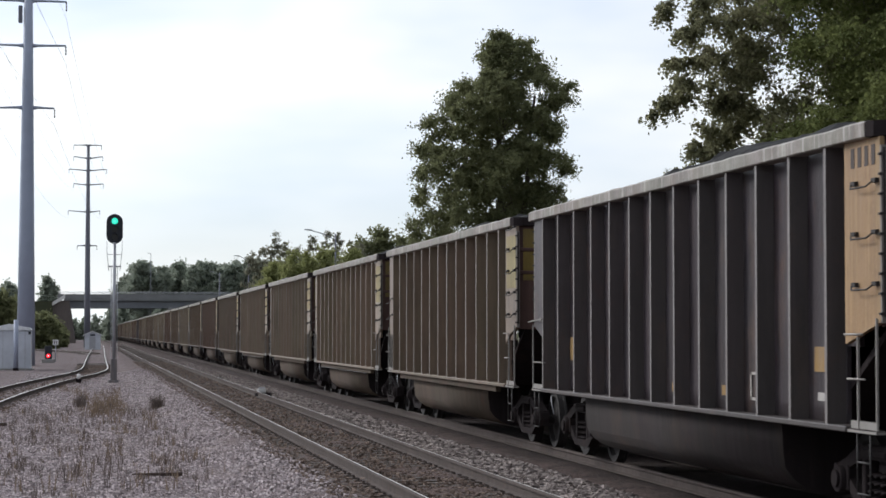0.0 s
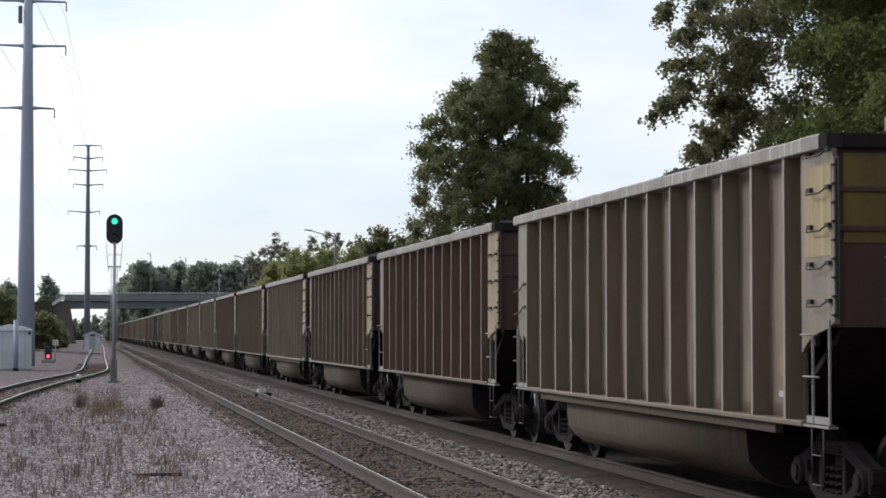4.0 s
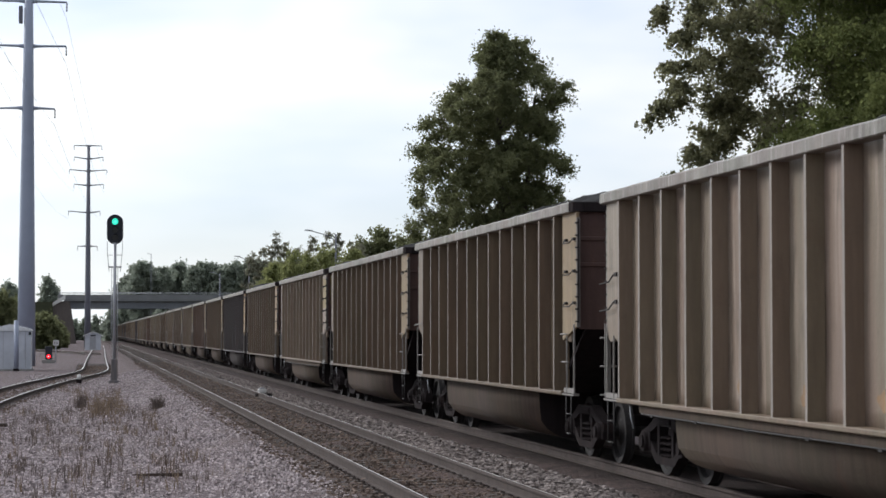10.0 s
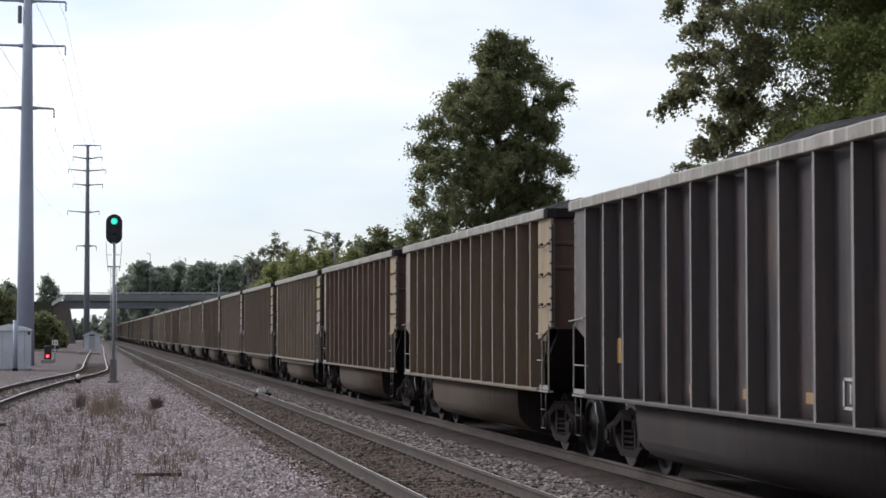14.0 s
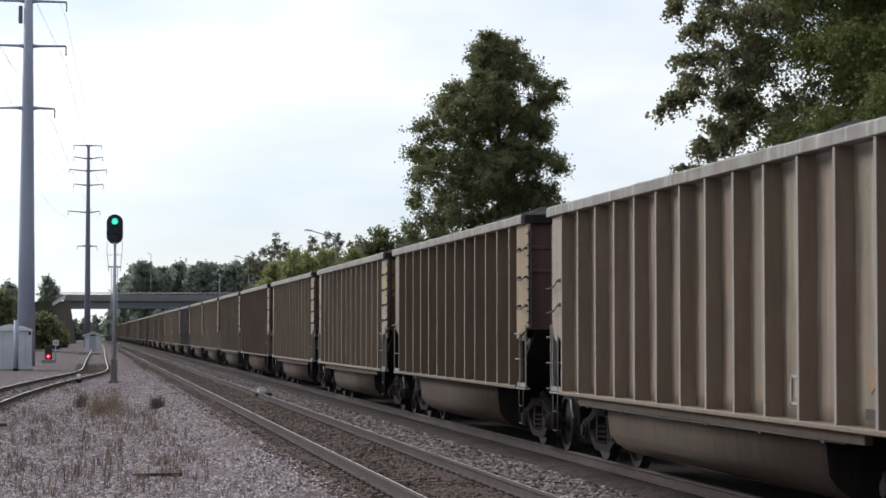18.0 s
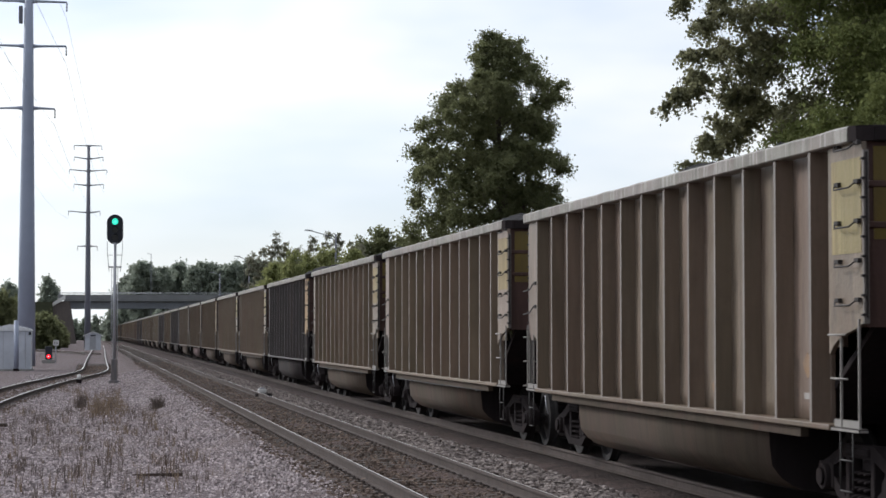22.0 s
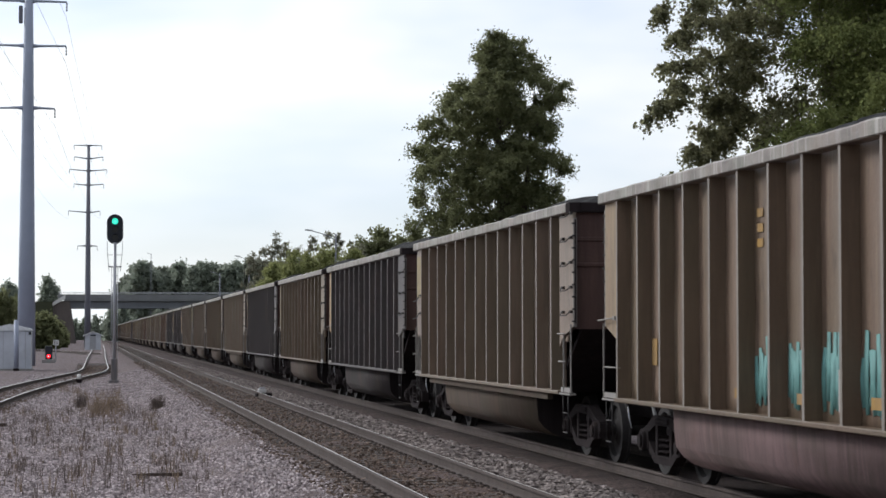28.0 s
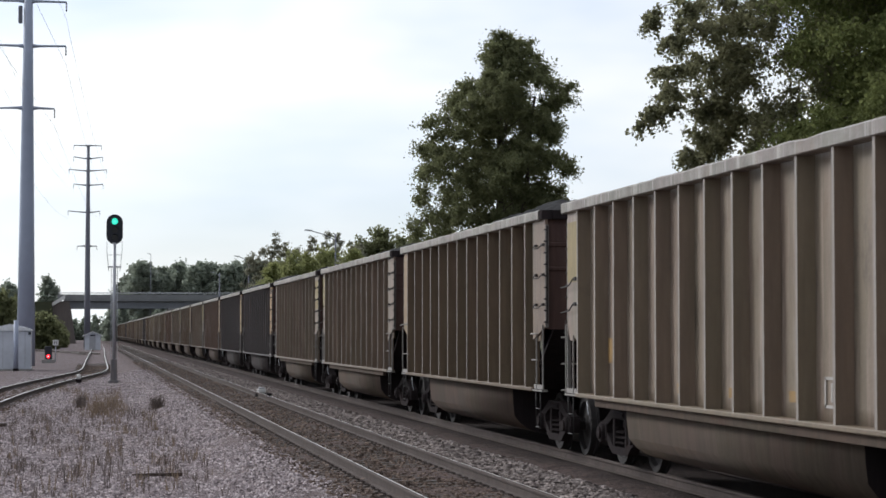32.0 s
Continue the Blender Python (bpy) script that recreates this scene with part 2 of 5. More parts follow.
M_LEAF_MAPLE = leafy("maple_leaf", (0.130, 0.160, 0.060), (0.23, 0.255, 0.100), 0.58)
M_LEAF_SHRUB = leafy("shrub_leaf", (0.225, 0.245, 0.105), (0.33, 0.345, 0.155), 0.62)
# far leaves: distant haze is put into this pale leaf colour
M_LEAF_FAR = leafy("hazy_far_leaf", (0.285, 0.32, 0.262), (0.335, 0.372, 0.305), 0.58)
M_LEAF_TWIG = leafy("olive_twig_leaf", (0.20, 0.20, 0.15), (0.30, 0.295, 0.22), 0.58)
M_STRAW = leafy("dry_grass", (0.085, 0.062, 0.048), (0.27, 0.205, 0.15), 0.3)
M_DRYBUSH = leafy("dead_weed", (0.085, 0.068, 0.064), (0.19, 0.155, 0.14), 0.25)
M_PLANK = plain("old_wood", (0.065, 0.045, 0.038), 0.9, 0.0, 0.5)
M_ROOF = plain("felt_roof", (0.76, 0.78, 0.80), 0.8, 0.0, 0.3)


# ---- mesh helpers ----
def part(name, bm, material, parent=None, label=""):
    """Links a bmesh, or finished mesh data, as one mesh object under a thing."""
    if isinstance(bm, bmesh.types.BMesh):
        me = bpy.data.meshes.new(name)
        bm.to_mesh(me)
        bm.free()
    else:
        me = bm
    if not me.materials:
        for m in material if isinstance(material, (list, tuple)) else (material,):
            me.materials.append(m)
    ob = new(name, me)
    ob.parent = parent
    if label:
        ob["label"] = label
    return ob


def data_of(name, verts, faces, smooth=False):
    me = bpy.data.meshes.new(name)
    me.from_pydata(verts, [], faces)
    if smooth:
        me.polygons.foreach_set("use_smooth", [True] * len(me.polygons))
    me.update()
    return me


def box(bm, lo, hi, bevel=0.0, mat=0):
    """An axis-aligned block with slightly broken edges."""
    c = [(a + b) / 2 for a, b in zip(lo, hi)]
    s = [abs(b - a) for a, b in zip(lo, hi)]
    r = bmesh.ops.create_cube(bm, size=1.0, matrix=Matrix.Translation(c) @ Matrix.Diagonal((*s, 1)))
    faces = {f for v in r["verts"] for f in v.link_faces}
    if bevel:
        edges = list({e for v in r["verts"] for e in v.link_edges})
        out = bmesh.ops.bevel(bm, geom=edges, offset=bevel, segments=1, affect="EDGES")
        faces = set(out["faces"]) | {f for f in faces if f.is_valid}
    for f in faces:
        if f.is_valid:
            f.material_index = mat
    return bm


def tube(bm, points, radii, sides=8, cap=True, mat=0):
    """A round bar through points; radii: one number, or one a point."""
    pts = [Vector(q) for q in points]
    if isinstance(radii, (int, float)):
        radii = [radii] * len(pts)
    rings = []
    for i, q in enumerate(pts):
        d = (pts[min(i + 1, len(pts) - 1)] - pts[max(i - 1, 0)]).normalized()
        a = d.orthogonal().normalized() if abs(d.z) < 0.95 else Vector((1, 0, 0)).cross(d).normalized()
        if abs(d.z) < 0.95:
            a = d.cross(Vector((0, 0, 1))).normalized()
        b = d.cross(a)
        rings.append([bm.verts.new(q + radii[i] * (math.cos(2 * math.pi * k / sides) * a + math.sin(2 * math.pi * k / sides) * b)) for k in range(sides)])
    for r, s in zip(rings, rings[1:]):
        for k in range(sides):
            f = bm.faces.new((r[k], r[(k + 1) % sides], s[(k + 1) % sides], s[k]))
            f.smooth, f.material_index = True, mat
    if cap:
        bm.faces.new(rings[0][::-1]).material_index = mat
        bm.faces.new(rings[-1]).material_index = mat
    return bm


def prism(bm, outline, axis, lo, hi, mat=0):
    """A closed outline pushed along an axis (0, 1 or 2); the outline gives the other two coordinates in order."""
    def at(uv, w):
        q = list(uv)
        q.insert(axis, w)
        return bm.verts.new(q)
    a, b = [at(o, lo) for o in outline], [at(o, hi) for o in outline]
    n = len(outline)
    fs = [bm.faces.new(a[::-1]), bm.faces.new(b)]
    fs += [bm.faces.new((a[k], a[(k + 1) % n], b[(k + 1) % n], b[k])) for k in range(n)]
    for f in fs:
        f.material_index = mat
    bmesh.ops.recalc_face_normals(bm, faces=fs)
    return bm


def thing(name, label, category, group="", kind="", at=(0, 0, 0), rz=0):
    ob = new(name)
    ob.empty_display_size = 0.3
    ob.matrix_basis = pose(*at, 0, 0, rz)
    return tagged(ob, label, category, group, kind)


B = bmesh.new


# ---- ground ----
def ground_height(x, y):
    """Level yard, a ballast bed under the two main tracks, falling away beyond them."""
    z = -0.42
    bed = -0.166
    lo, hi = TRACK_X - 1.5, TRAIN_X + 1.9
    if lo <= x <= hi:
        mid = (TRACK_X + TRAIN_X) / 2
        z = bed - 0.07 * math.exp(-((x - mid) / 0.55) ** 2)
    elif lo - 1.6 < x < lo:
        s = (lo - x) / 1.6
        z = bed + (z - bed) * s * s * (3 - 2 * s)
    elif hi < x < hi + 1.8:
        s = (x - hi) / 1.8
        z = bed + (-0.75 - bed) * s * s * (3 - 2 * s)
    elif x >= hi + 1.8:
        z = -0.75
    return z


def build_ground():
    xs = sorted({*[-3000, -1200, -500, -200, -90, -50, -30, -20, -15], *[-12 + 0.3 * i for i in range(108)], *[22, 26, 32, 45, 80, 180, 500, 1200, 3000]})
    ys = sorted({*[-2000, -900, -400, -150, -60, -20, 0, 12], *[20 + 0.6 * i for i in range(134)], *[102 + 5 * i for i in range(40)], *[320 + 25 * i for i in range(16)], 900, 1400, 2500, 4500})
    vs = []
    for y in ys:
        for x in xs:
            z = ground_height(x, y)
            if -13 < x < 22 and 15 < y < 110:
                z += 0.035 * noise.noise((x * 0.9, y * 0.5, 3.0)) + 0.018 * noise.noise((x * 3.1, y * 2.3, 7.0))
            vs.append((x, y, z))
    n = len(xs)
    fs = [(j * n + i, j * n + i + 1, (j + 1) * n + i + 1, (j + 1) * n + i) for j in range(len(ys) - 1) for i in range(n - 1)]
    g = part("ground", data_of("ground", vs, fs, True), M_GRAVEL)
    tagged(g, "pinkish-grey gravel yard with oily brown ballast under tracks", "ground", kind="structure")


build_ground()


# ---- tracks ----
RAIL = [(-0.07, -0.150), (0.07, -0.150), (0.07, -0.138), (0.012, -0.124), (0.012, -0.045), (0.036, -0.032), (0.036, -0.006), (0.028, 0.0), (0.010, 0.0), (-0.028, 0.0), (-0.036, -0.006), (-0.036, -0.032), (-0.012, -0.045), (-0.012, -0.124), (-0.07, -0.138)]


def rail_along(name, path, offset, lift, parent, top, label):
    """Sweeps the rail section along a line of (x, y)."""
    vs, fs, mats = [], [], []
    n = len(RAIL)
    for i, (x, y) in enumerate(path):
        a, b = path[max(i - 1, 0)], path[min(i + 1, len(path) - 1)]
        d = Vector((b[0] - a[0], b[1] - a[1])).normalized()
        r = Vector((d.y, -d.x))
        for u, w in RAIL:
            vs.append((x + r.x * (offset + u), y + r.y * (offset + u), w + lift))
    for i in range(len(path) - 1):
        for k in range(n):
            fs.append((i * n + k, i * n + (k + 1) % n, (i + 1) * n + (k + 1) % n, (i + 1) * n + k))
            mats.append(1 if k == 7 or (k == 8 and top is M_RAIL_SHEEN) else 0)
    me = data_of(name, vs, fs)
    me.polygons.foreach_set("material_index", mats)
    return part(name, me, [M_RAIL_SIDE, top], parent, label)


def tie_mesh():
    bm = B()
    box(bm, (-1.30, -0.115, -0.19), (1.30, 0.115, 0.0), 0.012)
    me = bpy.data.meshes.new("tie")
    bm.to_mesh(me)
    bm.free()
    me.materials.append(M_TIE)
    return me


TIE = tie_mesh()


def plate_mesh():
    bm = B()
    box(bm, (-0.19, -0.10, 0.0), (0.19, 0.10, 0.022), 0.006)
    for sx in (-0.13, 0.13):
        for sy in (-0.06, 0.06):
            box(bm, (sx - 0.018, sy - 0.012, 0.02), (sx + 0.018, sy + 0.012, 0.05), 0.004)
    me = bpy.data.meshes.new("tie_plate")
    bm.to_mesh(me)
    bm.free()
    me.materials.append(M_RAIL_SIDE)
    return me


PLATE = plate_mesh()


def track(name, label, path, lift, top, ties_from, ties_to, ties_joined_to, plates=False, sink=0.0):
    t = thing(name, label, "railway track", kind="structure")
    fine = []
    for a, b in zip(path, path[1:]):
        steps = max(1, int(abs(b[1] - a[1]) / 6))
        fine += [(a[0] + (b[0] - a[0]) * k / steps, a[1] + (b[1] - a[1]) * k / steps) for k in range(steps)]
    fine.append(path[-1])
    for off in (-0.7535, 0.7535):
        rail_along("rail", fine, off, lift, t, top, "steel rail with a worn bright head")
    rng = random.Random(len(name))

    def spot(y):
        for a, b in zip(fine, fine[1:]):
            if a[1] <= y <= b[1]:
                s = (y - a[1]) / (b[1] - a[1])
                return a[0] + (b[0] - a[0]) * s, math.degrees(math.atan2(a[0] - b[0], b[1] - a[1]))
        return fine[-1][0], 0.0
    y = ties_from
    while y < ties_to:
        x, turn = spot(y)
        o = new("tie", TIE)
        o.parent = t
        o.matrix_basis = pose(x + rng.uniform(-0.05, 0.05), y, lift - 0.156 - sink, 0, 0, turn + rng.uniform(-1.2, 1.2))
        if plates and 20 < y < 62:
            for off in (-0.7535, 0.7535):
                q = new("tie_plate", PLATE)
                q.parent = t
                q.matrix_basis = pose(x + off, y, lift - 0.164, 0, 0, turn)
        y += 0.52
    bm = B()
    while y < ties_joined_to:
        x, turn = spot(y)
        bmesh.ops.create_cube(bm, size=1.0, matrix=pose(x, y, lift - 0.232 - sink, 0, 0, turn) @ Matrix.Diagonal((2.6, 0.23, 0.15, 1)))
        y += 0.52
    tagged(part("far_ties", bm, M_TIE, t), kind="stuff")
    return t


def smooth_path(knots, step=4.0):
    """A smooth line x(y) through knots of (y, x)."""
    ys, out = [k[0] for k in knots], []
    y = ys[0]
    while y <= ys[-1]:
        i = max(j for j in range(len(ys) - 1) if ys[j] <= y)
        p1, p2 = knots[i], knots[i + 1]
        p0, p3 = knots[max(i - 1, 0)], knots[min(i + 2, len(knots) - 1)]
        s = (y - p1[0]) / (p2[0] - p1[0])
        m1 = (p2[1] - p0[1]) / (p2[0] - p0[0]) * (p2[0] - p1[0])
        m2 = (p3[1] - p1[1]) / (p3[0] - p1[0]) * (p2[0] - p1[0])
        out.append(((2 * s**3 - 3 * s**2 + 1) * p1[1] + (s**3 - 2 * s**2 + s) * m1 + (-2 * s**3 + 3 * s**2) * p2[1] + (s**3 - s**2) * m2, y))
        y += step
    return out


track("track_near", "empty main track with worn bright rails on dark ties", [(TRACK_X, -60), (TRACK_X, 900)], 0.0, M_RAIL_TOP, 4.0, 120.0, 330.0, True, sink=0.003)
track("track_train", "main track under the coal train", [(TRAIN_X, -700), (TRAIN_X, 1300)], 0.0, M_RAIL_TRAIN, 4.0, 70.0, 200.0, sink=0.045)
SIDING = smooth_path([(20, -4.6), (45, -4.15), (60, -3.65), (72, -3.2), (83, -2.6), (94, -1.85), (104, -1.02), (115, -0.12), (126, 0.36), (150, 0.50), (195, 0.72), (260, 1.15), (330, 1.5), (460, 1.9)])
track("track_siding", "rusty siding track that curves away through gravel", SIDING, -0.25, M_RAIL_SHEEN, 58.0, 150.0, 160.0, sink=0.01)
SPUR = smooth_path([(222, 0.45), (236, -0.9), (250, -3.0), (265, -6.2), (282, -10.5)])
track("track_spur", "rusty spur track joining the siding", SPUR, -0.245, M_RAIL_SHEEN, 223.0, 225.0, 226.0, sink=0.01)


def scatter_stones(name, count, x0, x1, y0, y1, size, material, label, seed, along=None):
    """Loose broken stones, thinning out with distance."""
    rng = np.random.default_rng(seed)
    base = np.array([(-1, -1, -1), (1, -1, -1), (1, 1, -1), (-1, 1, -1), (-0.7, -0.7, 1), (0.7, -0.7, 1), (0.7, 0.7, 1), (-0.7, 0.7, 1)], float)
    quads = np.array([(0, 3, 2, 1), (4, 5, 6, 7), (0, 1, 5, 4), (1, 2, 6, 5), (2, 3, 7, 6), (3, 0, 4, 7)])
    u = rng.random(count)
    y = y0 * (y1 / y0) ** u
    x = rng.uniform(x0, x1, count)
    if along:
        x += np.interp(y, [q[1] for q in along], [q[0] for q in along])
    z = np.array([ground_height(a, b) for a, b in zip(x, y)])
    s = size * rng.uniform(0.5, 1.5, count)
    v = base[None] * (s[:, None, None] * rng.uniform(0.6, 1.1, (count, 1, 3))) + rng.normal(0, 0.22, (count, 8, 3)) * s[:, None, None]
    a = rng.uniform(0, 6.28, count)
    ca, sa = np.cos(a)[:, None], np.sin(a)[:, None]
    px, py = v[:, :, 0] * ca - v[:, :, 1] * sa, v[:, :, 0] * sa + v[:, :, 1] * ca
    v = np.stack((px + x[:, None], py + y[:, None], v[:, :, 2] * 0.8 + z[:, None] + 0.2 * s[:, None]), 2).reshape(-1, 3)
    f = (quads[None] + 8 * np.arange(count)[:, None, None]).reshape(-1, 4)
    ob = part(name, data_of(name, v.tolist(), f.tolist()), material)
    return tagged(ob, label, "stones", kind="stuff")


# ---- coal cars ----
HALF, WIDE, TOP = 7.31, 1.578, 3.75
RIB_Y = [-6.0 + 1.04 * i for i in range(13)]
TRUCK_Y = 6.0
WHEEL_R = 0.457


def panel_outline(e, c, arched):
    """Corner panel towards the end e: its lower edge is cut straight, or in an arch; c = 1 at a corner with hand holds all the way up."""
    pts = [(6.40, 3.60), (7.28, 3.60), (7.28, 1.97)]
    if not arched:
        pts += [(6.84, 1.87), (6.40, 1.77)]
    elif c > 0:
        pts += [(7.20, 1.94), (7.02, 1.90), (6.84, 1.87), (6.66, 1.82), (6.52, 1.76), (6.40, 1.68)]
    else:
        pts += [(7.22, 1.86), (7.08, 1.77), (6.92, 1.76), (6.76, 1.81), (6.62, 1.79), (6.48, 1.74), (6.40, 1.66)]
    inner = 6.40 if c > 0 else 6.60
    return [(e * (inner + (y - 6.40) * (7.28 - inner) / 0.88), z) for y, z in (pts if e > 0 else pts[::-1])]


def wheelset_mesh():
    bm = B()
    for s in (-1, 1):
        prof = [(0.075, 0.60), (0.20, 0.66), (0.36, 0.70), (0.375, 0.675), (WHEEL_R + 0.025, 0.675), (WHEEL_R + 0.02, 0.705), (WHEEL_R + 0.002, 0.715), (WHEEL_R - 0.002, 0.80), (0.375, 0.80), (0.35, 0.745), (0.20, 0.76), (0.12, 0.80), (0.075, 0.80)]
        n, rings = 24, []
        for r, x in prof:
            rings.append([bm.verts.new((s * x, r * math.cos(2 * math.pi * k / n), r * math.sin(2 * math.pi * k / n))) for k in range(n)])
        for a, b in zip(rings, rings[1:]):
            for k in range(n):
                bm.faces.new((a[k], a[(k + 1) % n], b[(k + 1) % n], b[k]))
        for k in range(3):
            ang = 2.094 * k
            box(bm, (s * 0.80 - 0.02, 0.05 * math.cos(ang) - 0.012, 0.05 * math.sin(ang) - 0.012), (s * 1.00, 0.05 * math.cos(ang) + 0.012, 0.05 * math.sin(ang) + 0.012))
    tube(bm, [(-1.0, 0, 0), (1.0, 0, 0)], 0.075, 12)
    bmesh.ops.recalc_face_normals(bm, faces=bm.faces)
    me = bpy.data.meshes.new("wheelset")
    bm.to_mesh(me)
    bm.free()
    me.materials.append(M_WHEEL)
    return me


WHEELSET = wheelset_mesh()


def truck_meshes():
    bm = B()
    box(bm, (-0.98, -0.18, 0.42), (0.98, 0.18, 0.66), 0.03)
    bolster = bpy.data.meshes.new("truck")
    bm.to_mesh(bolster)
    bm.free()
    bm = B()
    # arched top member, sagging bottom member, two columns with the spring window between, and a box at each axle
    prism(bm, [(-1.12, 0.45), (-1.12, 0.57), (-0.80, 0.66), (-0.40, 0.81), (0.40, 0.81), (0.80, 0.66), (1.12, 0.57), (1.12, 0.45), (0.86, 0.52), (0.36, 0.68), (-0.36, 0.68), (-0.86, 0.52)], 0, -0.075, 0.075)
    prism(bm, [(-0.98, 0.50), (-0.42, 0.19), (0.42, 0.19), (0.98, 0.50), (0.82, 0.54), (0.36, 0.29), (-0.36, 0.29), (-0.82, 0.54)], 0, -0.071, 0.071)
    for y in (-0.33, 0.33):
        box(bm, (-0.067, y - 0.05, 0.26), (0.067, y + 0.05, 0.74), 0.01)
    for y in (-0.89, 0.89):
        box(bm, (-0.085, y - 0.20, 0.35), (0.085, y - 0.13, 0.60), 0.01)
        box(bm, (-0.085, y + 0.13, 0.35), (0.085, y + 0.20, 0.60), 0.01)
    for y in (-0.89, 0.89):
        tube(bm, [(-0.13, y, WHEEL_R), (0.0, y, WHEEL_R)], 0.13, 14)
        tube(bm, [(-0.16, y, WHEEL_R), (-0.12, y, WHEEL_R)], 0.085, 12)
    box(bm, (-0.10, -0.30, 0.70), (0.02, 0.30, 0.78), 0.015)
    frame_me = bpy.data.meshes.new("side_frame")
    bm.to_mesh(frame_me)
    bm.free()
    bm = B()
    pts = [(0.07 * math.cos(a * 0.7), 0.07 * math.sin(a * 0.7), 0.27 + 0.30 * a / 36) for a in range(37)]
    tube(bm, pts, 0.016, 5)
    spring = bpy.data.meshes.new("spring")
    bm.to_mesh(spring)
    bm.free()
    for m in (bolster, frame_me, spring):
        m.materials.append(M_STEEL_DARK)
    return bolster, frame_me, spring


BOLSTER, SIDE_FRAME, SPRING = truck_meshes()
CAR_SHARED = {}


def mesh_once(key, material, make):
    """Mesh data that all cars of one paint share."""
    full = (key, material.name)
    if full not in CAR_SHARED:
        bm = B()
        make(bm)
        me = bpy.data.meshes.new(key)
        bm.to_mesh(me)
        bm.free()
        me.materials.append(material)
        if key.startswith("tub"):
            me.materials.append(M_STEEL_DARK)
        if key.startswith(("corner_frame", "end_sheet")):
            me.materials.append(M_STEEL_DARK)
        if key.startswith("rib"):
            me.materials.append(M_RIB_LIT[material.name])
        CAR_SHARED[full] = me
    return CAR_SHARED[full]


def make_tub(bm, s):
    """A long trough under the floor with a round bottom and closed ends."""
    prof = [(0.30, 0.96), (0.30, 0.42)] + [(0.865 - 0.565 * math.cos(a), 0.42 - 0.19 * math.sin(a) if a < 1.57 else 0.72 - 0.49 * math.sin(a)) for a in [0.3 * k for k in range(1, 10)]] + [(1.40, 0.72), (1.41, 0.96)]
    prism(bm, [(s * x, z) for x, z in prof], 1, -4.3, 4.3)
    for f in bm.faces:
        f.smooth = len(f.verts) == 4
        f.material_index = 0 if f.smooth else 1


def make_coal(bm, k, heap):
    rng = random.Random(k)
    nx, ny = 14, 64
    grid = []
    for j in range(ny + 1):
        row = []
        for i in range(nx + 1):
            u, v = i / nx * 2 - 1, j / ny * 2 - 1
            mound = (1 - u * u) * (1 - max(0.0, abs(v) - 0.25) ** 2 * 1.6)
            z = 3.40 + heap * mound * (1 + 0.10 * noise.noise((u * 1.5, v * 4, k + 0.5))) + 0.06 * noise.noise((u * 5, v * 26, k + 0.5)) + rng.uniform(-0.025, 0.025)
            row.append(bm.verts.new((u * 1.34, v * 7.05, z)))
        grid.append(row)
    for j in range(ny):
        for i in range(nx):
            bm.faces.new((grid[j][i], grid[j][i + 1], grid[j + 1][i + 1], grid[j + 1][i]))


def make_rib(bm, y, s):
    """A pressed hat-section post on the side."""
    prism(bm, [(s * 1.375, y - 0.062), (s * 1.375, y + 0.062), (s * 1.552, y + 0.032), (s * 1.552, y - 0.032)], 2, 0.98, 3.62)
    # the outer face takes the lighter, lit copy of the rib colour
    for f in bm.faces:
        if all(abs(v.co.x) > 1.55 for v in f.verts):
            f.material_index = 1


def make_end(bm, s):
    """End sheet, upright above with two pressed ledges, and sloping inwards below."""
    pts = [(7.15, 3.62), (7.23, 3.62)]
    for z in (3.22, 2.85):
        pts += [(7.23, z + 0.035), (7.25, z + 0.02), (7.25, z - 0.02), (7.23, z - 0.035)]
    pts += [(7.23, 1.93), (7.15, 1.93)]
    prism(bm, [(s * y, z) for y, z in pts], 0, -1.457, 1.457)
    prism(bm, [(s * y, z) for y, z in ((7.225, 1.96), (5.42, 0.98), (5.30, 0.98), (7.155, 2.0))], 0, -1.34, 1.34, 1)


def make_side(bm, s):
    """Side sheet, dented and bulged a little between its posts."""
    ny, nz = 76, 14
    outer, inner = [], []
    for j in range(nz + 1):
        z = 1.0 + 2.62 * j / nz
        a, b = [], []
        for i in range(ny + 1):
            y = -s * (-6.42 + 13.04 * i / ny)
            edge = min(1.0, 6 * min(i, ny - i, j, nz - j) / ny * 4)
            dent = 0.011 * noise.noise((y * 0.9, z * 0.8, s * 3.0)) + 0.007 * noise.noise((y * 3.0, z * 2.2, s * 5.0))
            a.append(bm.verts.new((s * (1.38 + dent * edge - 0.006), y, z)))
            b.append(bm.verts.new((s * 1.33, y, z)))
        outer.append(a)
        inner.append(b)
    for j in range(nz):
        for i in range(2 if j < 4 else 0, ny):
            f = bm.faces.new((outer[j][i], outer[j][i + 1], outer[j + 1][i + 1], outer[j + 1][i]))
            f.smooth = True
            bm.faces.new((inner[j][i], inner[j + 1][i], inner[j + 1][i + 1], inner[j][i + 1]))
    for j in (0, nz):
        for i in range(2 if j == 0 else 0, ny):
            bm.faces.new((outer[j][i], inner[j][i], inner[j][i + 1], outer[j][i + 1]))
    for j in range(nz):
        for i in (2 if j < 4 else 0, ny):
            bm.faces.new((outer[j][i], outer[j + 1][i], inner[j + 1][i], inner[j][i]))
    bmesh.ops.recalc_face_normals(bm, faces=bm.faces)


